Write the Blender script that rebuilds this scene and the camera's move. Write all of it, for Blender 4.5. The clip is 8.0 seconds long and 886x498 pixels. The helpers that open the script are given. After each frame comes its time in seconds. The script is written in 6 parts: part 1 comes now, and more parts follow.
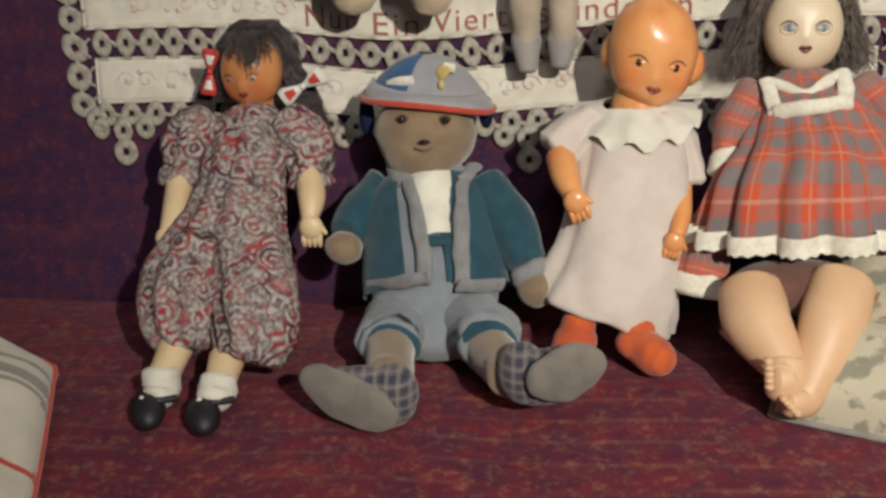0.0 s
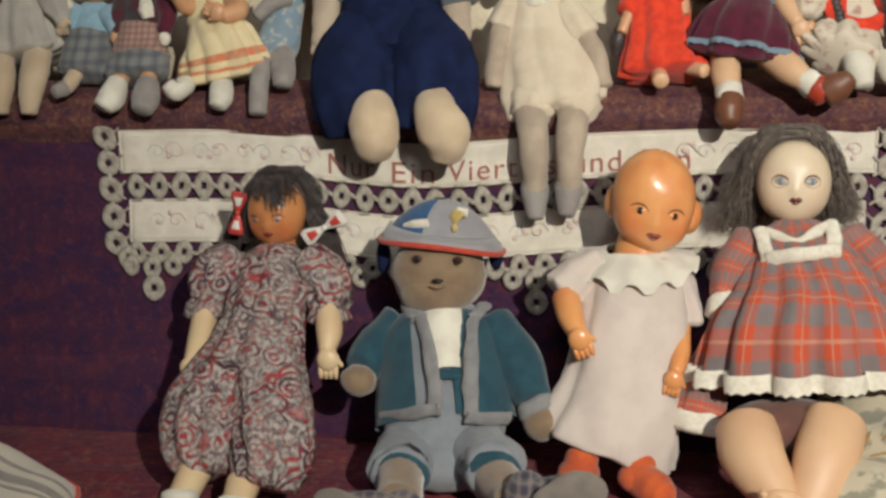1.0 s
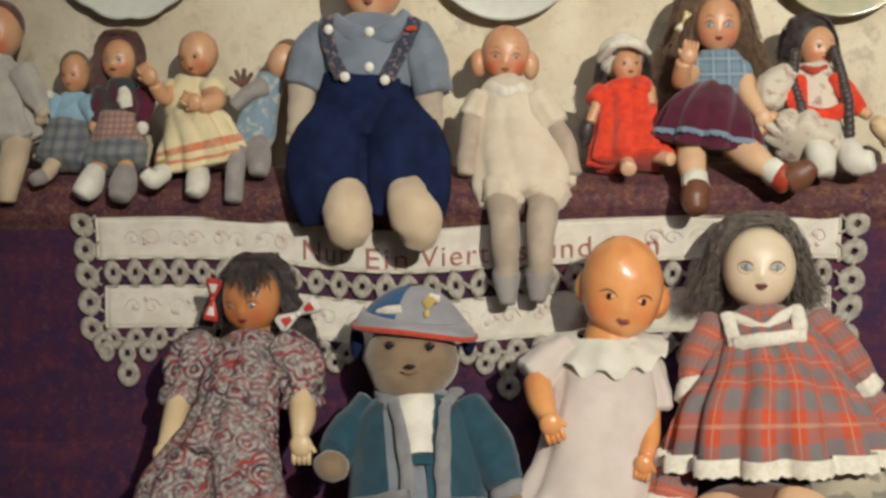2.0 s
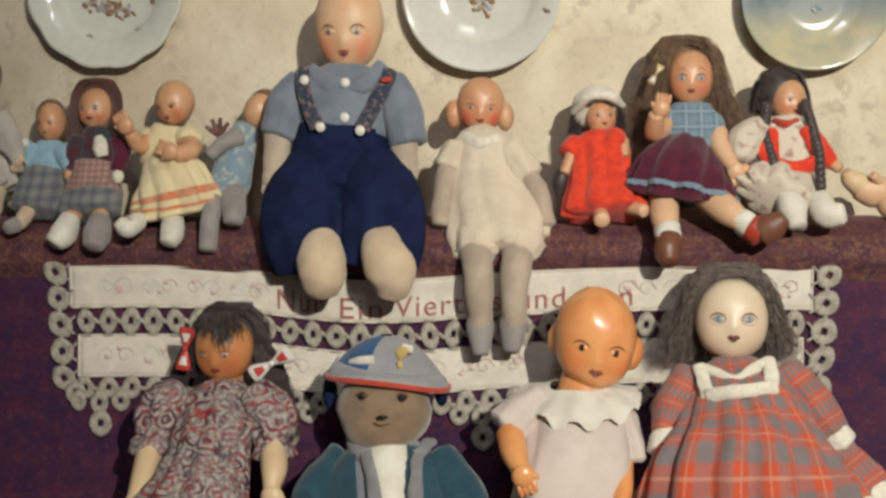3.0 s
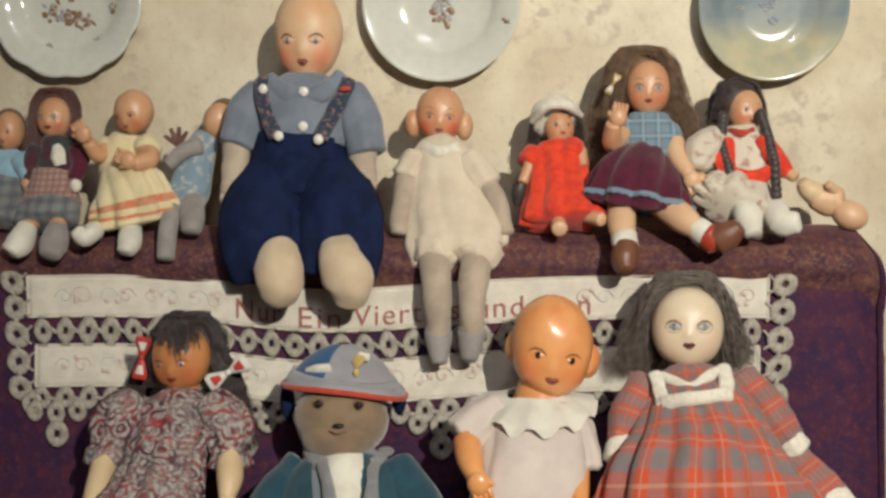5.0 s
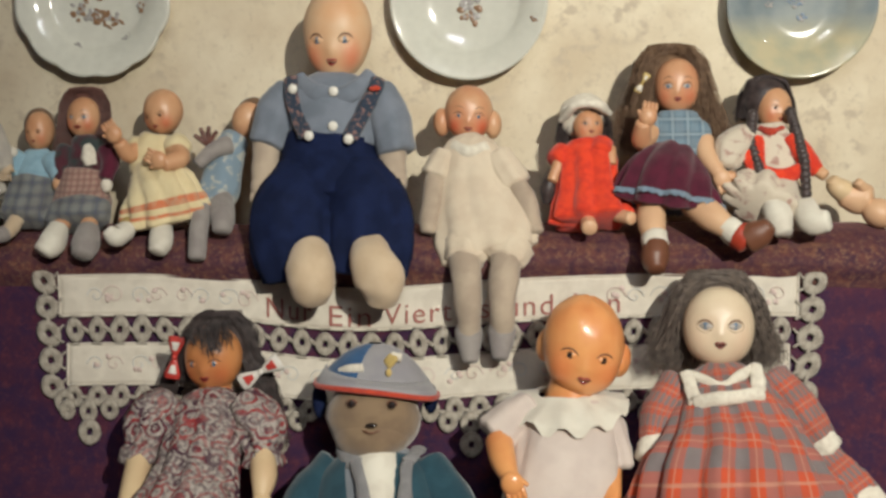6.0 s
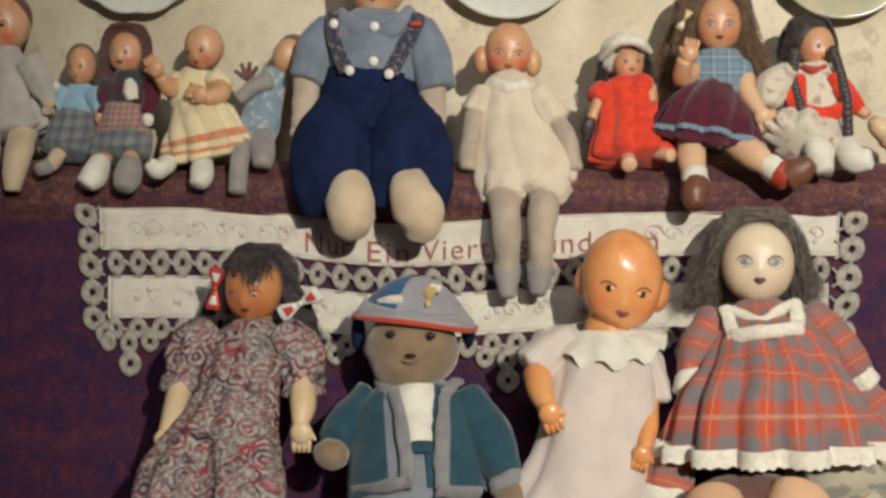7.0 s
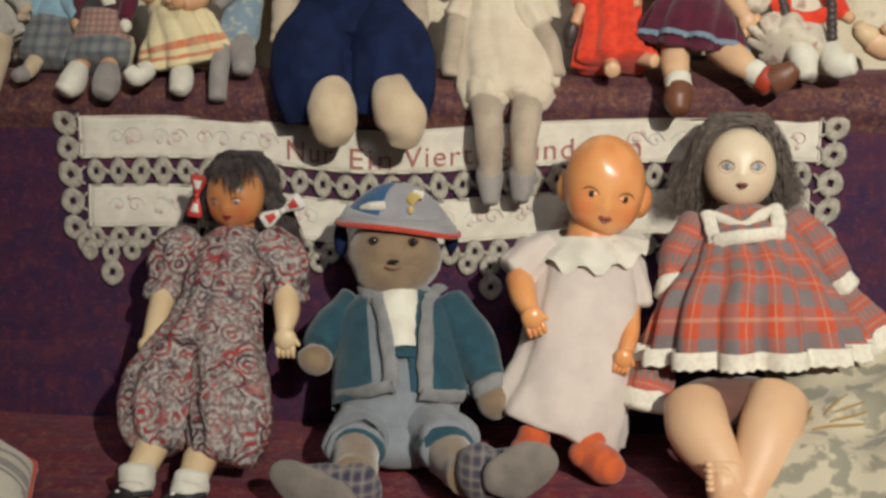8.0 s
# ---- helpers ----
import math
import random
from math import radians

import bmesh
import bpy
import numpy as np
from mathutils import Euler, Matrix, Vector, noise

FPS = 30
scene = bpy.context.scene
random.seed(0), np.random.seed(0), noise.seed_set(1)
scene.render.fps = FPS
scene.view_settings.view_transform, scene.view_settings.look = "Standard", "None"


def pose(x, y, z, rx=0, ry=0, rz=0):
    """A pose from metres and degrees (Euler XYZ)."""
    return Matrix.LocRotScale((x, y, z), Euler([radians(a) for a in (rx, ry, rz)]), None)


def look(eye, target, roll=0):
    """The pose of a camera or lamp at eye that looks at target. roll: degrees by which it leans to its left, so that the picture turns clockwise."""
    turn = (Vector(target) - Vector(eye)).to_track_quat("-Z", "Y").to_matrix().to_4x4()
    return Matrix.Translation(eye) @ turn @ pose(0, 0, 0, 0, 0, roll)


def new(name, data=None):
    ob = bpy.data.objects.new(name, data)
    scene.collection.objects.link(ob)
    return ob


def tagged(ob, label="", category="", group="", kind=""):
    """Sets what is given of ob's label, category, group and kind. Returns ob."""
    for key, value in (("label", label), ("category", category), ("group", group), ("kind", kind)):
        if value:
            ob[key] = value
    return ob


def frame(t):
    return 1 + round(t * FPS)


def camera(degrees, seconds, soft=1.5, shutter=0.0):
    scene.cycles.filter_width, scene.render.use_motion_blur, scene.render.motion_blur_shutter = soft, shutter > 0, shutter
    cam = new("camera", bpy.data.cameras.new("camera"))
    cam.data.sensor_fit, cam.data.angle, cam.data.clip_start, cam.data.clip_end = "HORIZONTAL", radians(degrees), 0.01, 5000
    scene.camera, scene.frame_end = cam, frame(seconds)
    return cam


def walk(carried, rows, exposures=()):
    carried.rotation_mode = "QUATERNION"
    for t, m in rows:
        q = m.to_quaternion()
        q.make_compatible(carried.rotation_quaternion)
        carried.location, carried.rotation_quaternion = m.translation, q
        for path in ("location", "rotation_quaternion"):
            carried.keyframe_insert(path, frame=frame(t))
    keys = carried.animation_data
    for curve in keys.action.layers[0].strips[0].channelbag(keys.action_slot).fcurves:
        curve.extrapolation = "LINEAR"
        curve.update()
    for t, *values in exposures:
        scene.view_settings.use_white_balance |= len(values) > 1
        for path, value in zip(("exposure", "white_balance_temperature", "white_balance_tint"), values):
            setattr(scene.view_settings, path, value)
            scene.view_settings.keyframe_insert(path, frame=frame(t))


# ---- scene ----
cam = camera(40.0, 8.0, soft=3.0)
PATH = [
    (0, (0.151, -1.507, 1.076), (-0.091, 0.349, 0.371), -2.1),
    (0.5, (0.159, -1.562, 1.085), (-0.111, 0.336, 0.515), -1.3),
    (1, (0.159, -1.589, 1.069), (-0.102, 0.342, 0.621), -1.0),
    (1.5, (0.158, -1.593, 1.08), (-0.07, 0.352, 0.673), -0.5),
    (1.7, (0.168, -1.603, 1.083), (-0.069, 0.347, 0.708), -1.0),
    (2.8, (0.176, -1.609, 1.067), (-0.035, 0.367, 0.841), -0.5),
    (3, (0.185, -1.606, 1.087), (-0.02, 0.368, 0.84), -0.6),
    (3.5, (0.197, -1.611, 1.085), (0.01, 0.37, 0.875), -0.6),
    (4, (0.193, -1.611, 1.093), (0.016, 0.367, 0.858), -0.5),
    (4.5, (0.193, -1.612, 1.081), (0.006, 0.367, 0.858), -0.4),
    (4.7, (0.211, -1.606, 1.069), (0.036, 0.375, 0.859), -0.3),
    (5.8, (0.209, -1.607, 1.098), (0.038, 0.37, 0.847), -0.8),
    (6, (0.184, -1.612, 1.094), (0.0, 0.364, 0.852), -0.7),
    (6.5, (0.156, -1.625, 1.067), (-0.089, 0.347, 0.845), -0.3),
    (7, (0.167, -1.626, 1.046), (-0.058, 0.341, 0.76), -0.2),
    (7.5, (0.177, -1.625, 1.034), (-0.04, 0.334, 0.695), -0.2),
    (8, (0.165, -1.628, 1.031), (-0.027, 0.319, 0.613), -0.2),
]
walk(cam, [(t, look(eye, target, roll)) for t, eye, target, roll in PATH])

# ---- light ----
world = bpy.data.worlds.new("room_air")
scene.world = world
world.use_nodes = True
world.node_tree.nodes["Background"].inputs[0].default_value = (0.45, 0.45, 0.7, 1)
world.node_tree.nodes["Background"].inputs[1].default_value = 0.03
scene.view_settings.exposure = 0.0
# a warm shaded lamp standing far off to the side, and the cooler bulbs of a ceiling lamp behind the camera
shaded = bpy.data.lights.new("shaded_lamp", "SPOT")
shaded.energy, shaded.color, shaded.shadow_soft_size = 360, (1.0, 0.965, 0.850), 0.03
shaded.spot_size, shaded.spot_blend = radians(57), 1.0
new("shaded_lamp", shaded).matrix_world = look((1.02, -2.75, 1.92), (0.40, 0.1, 0.83))
for lx, ly, lz in ((0.10, -1.95, 2.22), (0.34, -1.86, 2.22), (0.24, -2.12, 2.22)):
    lamp = bpy.data.lights.new("bulb", "POINT")
    lamp.energy, lamp.color, lamp.shadow_soft_size = 8, (0.90, 0.94, 1.0), 0.03
    new("bulb", lamp).location = (lx, ly, lz)


# ---- materials ----
def nodes_of(name):
    m = bpy.data.materials.new(name)
    m.use_nodes = True
    n = m.node_tree.nodes
    return m, n, m.node_tree.links, n["Principled BSDF"]


def mix(n, l, fac, a, b):
    k = n.new("ShaderNodeMix")
    k.data_type = "RGBA"
    if isinstance(fac, (int, float)):
        k.inputs[0].default_value = fac
    else:
        l.new(fac, k.inputs[0])
    for socket, value in ((k.inputs[6], a), (k.inputs[7], b)):
        if isinstance(value, tuple):
            socket.default_value = (*value[:3], 1)
        else:
            l.new(value, socket)
    return k.outputs[2]


def noise_of(n, l, scale, detail=3, coord="Object", rough=0.5):
    c = n.new("ShaderNodeTexCoord")
    t = n.new("ShaderNodeTexNoise")
    t.inputs["Scale"].default_value, t.inputs["Detail"].default_value, t.inputs["Roughness"].default_value = scale, detail, rough
    l.new(c.outputs[coord], t.inputs["Vector"])
    return t.outputs["Fac"]


def ramp(n, l, fac, lo, hi):
    r = n.new("ShaderNodeMapRange")
    r.inputs["From Min"].default_value, r.inputs["From Max"].default_value = lo, hi
    l.new(fac, r.inputs["Value"])
    return r.outputs["Result"]


def bump(n, l, bsdf, height, strength, distance=0.002):
    b = n.new("ShaderNodeBump")
    b.inputs["Strength"].default_value, b.inputs["Distance"].default_value = strength, distance
    l.new(height, b.inputs["Height"])
    l.new(b.outputs["Normal"], bsdf.inputs["Normal"])


def cloth(name, base, other=None, scale=60, rough=0.9, weave=900, soft=0.25, lo=0.42, hi=0.6):
    """Woven or knitted cloth: base colour, blotches of a second one, fine weave."""
    m, n, l, p = nodes_of(name)
    other = other or tuple(c * 0.8 for c in base)
    big = ramp(n, l, noise_of(n, l, scale, 4), lo, hi)
    wear = ramp(n, l, noise_of(n, l, 14, 3), 0.3, 0.75)
    col = mix(n, l, big, base, other)
    col = mix(n, l, wear, col, mix(n, l, 0.16, col, tuple(0.55 * c + 0.012 for c in base)))
    l.new(col, p.inputs["Base Color"])
    p.inputs["Roughness"].default_value = rough
    p.inputs["Specular IOR Level"].default_value = 0.2
    p.inputs["Sheen Weight"].default_value = soft
    bump(n, l, p, noise_of(n, l, weave, 2), 0.35, 0.0015)
    return m


def skin(name, base, blush, rough=0.35, blotch=22):
    """Painted composition, celluloid or wax with faint blotches."""
    m, n, l, p = nodes_of(name)
    col = mix(n, l, ramp(n, l, noise_of(n, l, blotch, 3), 0.35, 0.7), base, blush)
    cheek = n.new("ShaderNodeAttribute")
    cheek.attribute_name = "blush"
    col = mix(n, l, cheek.outputs["Fac"], col, (blush[0], blush[1] * 0.45, blush[2] * 0.4))
    l.new(col, p.inputs["Base Color"])
    p.inputs["Roughness"].default_value = rough
    p.inputs["Coat Weight"].default_value = 0.25 if rough < 0.4 else 0.0
    p.inputs["Coat Roughness"].default_value = 0.2
    bump(n, l, p, noise_of(n, l, 150, 3), 0.08, 0.001)
    return m


def plain(name, base, rough=0.6, metal=0.0):
    m, n, l, p = nodes_of(name)
    l.new(mix(n, l, noise_of(n, l, 70, 3), base, tuple(c * 0.82 for c in base)), p.inputs["Base Color"])
    p.inputs["Roughness"].default_value, p.inputs["Metallic"].default_value = rough, metal
    return m


def hair(name, base, tip):
    m, n, l, p = nodes_of(name)
    l.new(mix(n, l, ramp(n, l, noise_of(n, l, 120, 3), 0.35, 0.65), base, tip), p.inputs["Base Color"])
    p.inputs["Roughness"].default_value = 0.5
    p.inputs["Sheen Weight"].default_value = 0.15
    return m


def floral(name):
    """Lace-grey roses over a dark red ground."""
    m, n, l, p = nodes_of(name)
    c = n.new("ShaderNodeTexCoord")
    v = n.new("ShaderNodeTexVoronoi")
    v.inputs["Scale"].default_value = 40
    v.inputs["Randomness"].default_value = 1.0
    warp = n.new("ShaderNodeTexNoise")
    warp.inputs["Scale"].default_value = 55
    l.new(c.outputs["Object"], warp.inputs["Vector"])
    add = n.new("ShaderNodeVectorMath")
    add.operation = "MULTIPLY_ADD"
    add.inputs[1].default_value = (0.010, 0.010, 0.010)
    l.new(warp.outputs["Color"], add.inputs[0])
    l.new(c.outputs["Object"], add.inputs[2])
    l.new(add.outputs[0], v.inputs["Vector"])
    w = n.new("ShaderNodeMath")
    w.operation = "SINE"
    k = n.new("ShaderNodeMath")
    k.operation = "MULTIPLY"
    k.inputs[1].default_value = 21
    l.new(v.outputs["Distance"], k.inputs[0])
    l.new(k.outputs[0], w.inputs[0])
    rings = ramp(n, l, w.outputs[0], -0.45, 0.05)
    reds = mix(n, l, ramp(n, l, noise_of(n, l, 45, 3), 0.4, 0.6), (0.30, 0.028, 0.03), (0.055, 0.018, 0.035))
    greys = mix(n, l, ramp(n, l, noise_of(n, l, 170, 3), 0.40, 0.66), (0.38, 0.335, 0.30), (0.12, 0.09, 0.095))
    patches = ramp(n, l, noise_of(n, l, 26, 4), 0.44, 0.56)
    pick = mix(n, l, rings, reds, greys)
    l.new(mix(n, l, patches, pick, mix(n, l, 0.55, pick, greys)), p.inputs["Base Color"])
    p.inputs["Roughness"].default_value = 0.85
    bump(n, l, p, w.outputs[0], 0.3, 0.002)
    return m


def stripes(n, l, out, freq, width, offset=0.0):
    k = n.new("ShaderNodeMath")
    k.operation = "MULTIPLY_ADD"
    k.inputs[1].default_value, k.inputs[2].default_value = freq, offset
    l.new(out, k.inputs[0])
    f = n.new("ShaderNodeMath")
    f.operation = "FRACT"
    l.new(k.outputs[0], f.inputs[0])
    g = n.new("ShaderNodeMath")
    g.operation = "LESS_THAN"
    g.inputs[1].default_value = width
    l.new(f.outputs[0], g.inputs[0])
    return g.outputs[0]


def plaid(name, ground, bar, line, fu, fv, coord="UV", wide=0.5, thin=0.08):
    m, n, l, p = nodes_of(name)
    c = n.new("ShaderNodeTexCoord")
    s = n.new("ShaderNodeSeparateXYZ")
    l.new(c.outputs[coord], s.inputs[0])
    second = s.outputs["Y"] if coord == "UV" else s.outputs["Z"]
    a, b = stripes(n, l, s.outputs["X"], fu, wide), stripes(n, l, second, fv, wide)
    both = n.new("ShaderNodeMath")
    both.operation = "ADD"
    l.new(a, both.inputs[0])
    l.new(b, both.inputs[1])
    half = n.new("ShaderNodeMath")
    half.operation = "MULTIPLY"
    half.inputs[1].default_value = 0.5
    l.new(both.outputs[0], half.inputs[0])
    col = mix(n, l, half.outputs[0], ground, bar)
    for out, fr in ((s.outputs["X"], fu), (second, fv)):
        col = mix(n, l, stripes(n, l, out, fr, thin, 0.28), col, mix(n, l, 0.7, col, line))
    col = mix(n, l, ramp(n, l, noise_of(n, l, 40, 4), 0.35, 0.7), col, mix(n, l, 0.3, col, (0.12, 0.08, 0.07)))
    l.new(col, p.inputs["Base Color"])
    p.inputs["Roughness"].default_value = 0.9
    p.inputs["Sheen Weight"].default_value = 0.2
    bump(n, l, p, noise_of(n, l, 900, 2), 0.3, 0.0015)
    return m


def velvet(name, base, other, glint, scale, emboss):
    """Worn patterned plush with pressed ornaments."""
    m, n, l, p = nodes_of(name)
    c = n.new("ShaderNodeTexCoord")
    v = n.new("ShaderNodeTexVoronoi")
    v.inputs["Scale"].default_value = emboss
    l.new(c.outputs["Object"], v.inputs["Vector"])
    w = n.new("ShaderNodeTexWave")
    w.wave_type, w.inputs["Scale"].default_value, w.inputs["Distortion"].default_value = "RINGS", emboss * 0.7, 6
    l.new(c.outputs["Object"], w.inputs["Vector"])
    col = mix(n, l, ramp(n, l, noise_of(n, l, scale, 5, rough=0.65), 0.40, 0.62), base, other)
    fleck = ramp(n, l, noise_of(n, l, scale * 2.6, 5, rough=0.75), 0.50, 0.66)
    col = mix(n, l, fleck, col, mix(n, l, 0.5, col, glint))
    s = n.new("ShaderNodeSeparateXYZ")
    l.new(c.outputs["Object"], s.inputs[0])
    worn = ramp(n, l, noise_of(n, l, 9, 3), 0.40, 0.62)
    thread = mix(n, l, stripes(n, l, s.outputs["X"], 28, 0.3), col, mix(n, l, 0.3, col, other))
    thread = mix(n, l, stripes(n, l, s.outputs["Y"], 24, 0.16), thread, mix(n, l, 0.16, thread, glint))
    col = mix(n, l, worn, thread, col)
    col = mix(n, l, ramp(n, l, w.outputs["Fac"], 0.3, 0.9), col, mix(n, l, 0.35, col, other))
    l.new(col, p.inputs["Base Color"])
    p.inputs["Roughness"].default_value = 0.8
    p.inputs["Specular IOR Level"].default_value = 0.25
    p.inputs["Sheen Weight"].default_value = 0.2
    p.inputs["Sheen Tint"].default_value = (0.7, 0.35, 0.4, 1)
    bump(n, l, p, w.outputs["Fac"], 0.25, 0.004)
    return m


def wallpaper_mat():
    """Cream paper with faint brown sprigs and age blotches."""
    m, n, l, p = nodes_of("wallpaper")
    blot = ramp(n, l, noise_of(n, l, 9, 6, rough=0.6), 0.38, 0.66)
    col = mix(n, l, blot, (0.76, 0.67, 0.505), (0.62, 0.515, 0.365))
    sprig = ramp(n, l, noise_of(n, l, 38, 5, rough=0.6), 0.50, 0.62)
    zone = ramp(n, l, noise_of(n, l, 8.5, 2), 0.49, 0.56)
    k = n.new("ShaderNodeMath")
    k.operation = "MULTIPLY"
    l.new(sprig, k.inputs[0])
    l.new(zone, k.inputs[1])
    col = mix(n, l, k.outputs[0], col, (0.555, 0.465, 0.345))
    grime = ramp(n, l, noise_of(n, l, 90, 4, rough=0.7), 0.55, 0.75)
    col = mix(n, l, grime, col, mix(n, l, 0.35, col, (0.40, 0.31, 0.22)))
    l.new(col, p.inputs["Base Color"])
    p.inputs["Roughness"].default_value = 0.85
    bump(n, l, p, noise_of(n, l, 220, 4), 0.2, 0.001)
    return m


def porcelain_scene():
    """Glazed plate painted with a pale sky over a yellow meadow."""
    m, n, l, p = nodes_of("painted_porcelain")
    c = n.new("ShaderNodeTexCoord")
    s = n.new("ShaderNodeSeparateXYZ")
    l.new(c.outputs["Object"], s.inputs[0])
    sky = mix(n, l, ramp(n, l, noise_of(n, l, 18, 3), 0.35, 0.65), (0.19, 0.23, 0.25), (0.31, 0.34, 0.33))
    low = mix(n, l, ramp(n, l, noise_of(n, l, 30, 3), 0.35, 0.65), (0.52, 0.46, 0.30), (0.38, 0.38, 0.28))
    l.new(mix(n, l, ramp(n, l, s.outputs["Z"], -0.012, -0.05), sky, low), p.inputs["Base Color"])
    p.inputs["Roughness"].default_value = 0.12
    return m


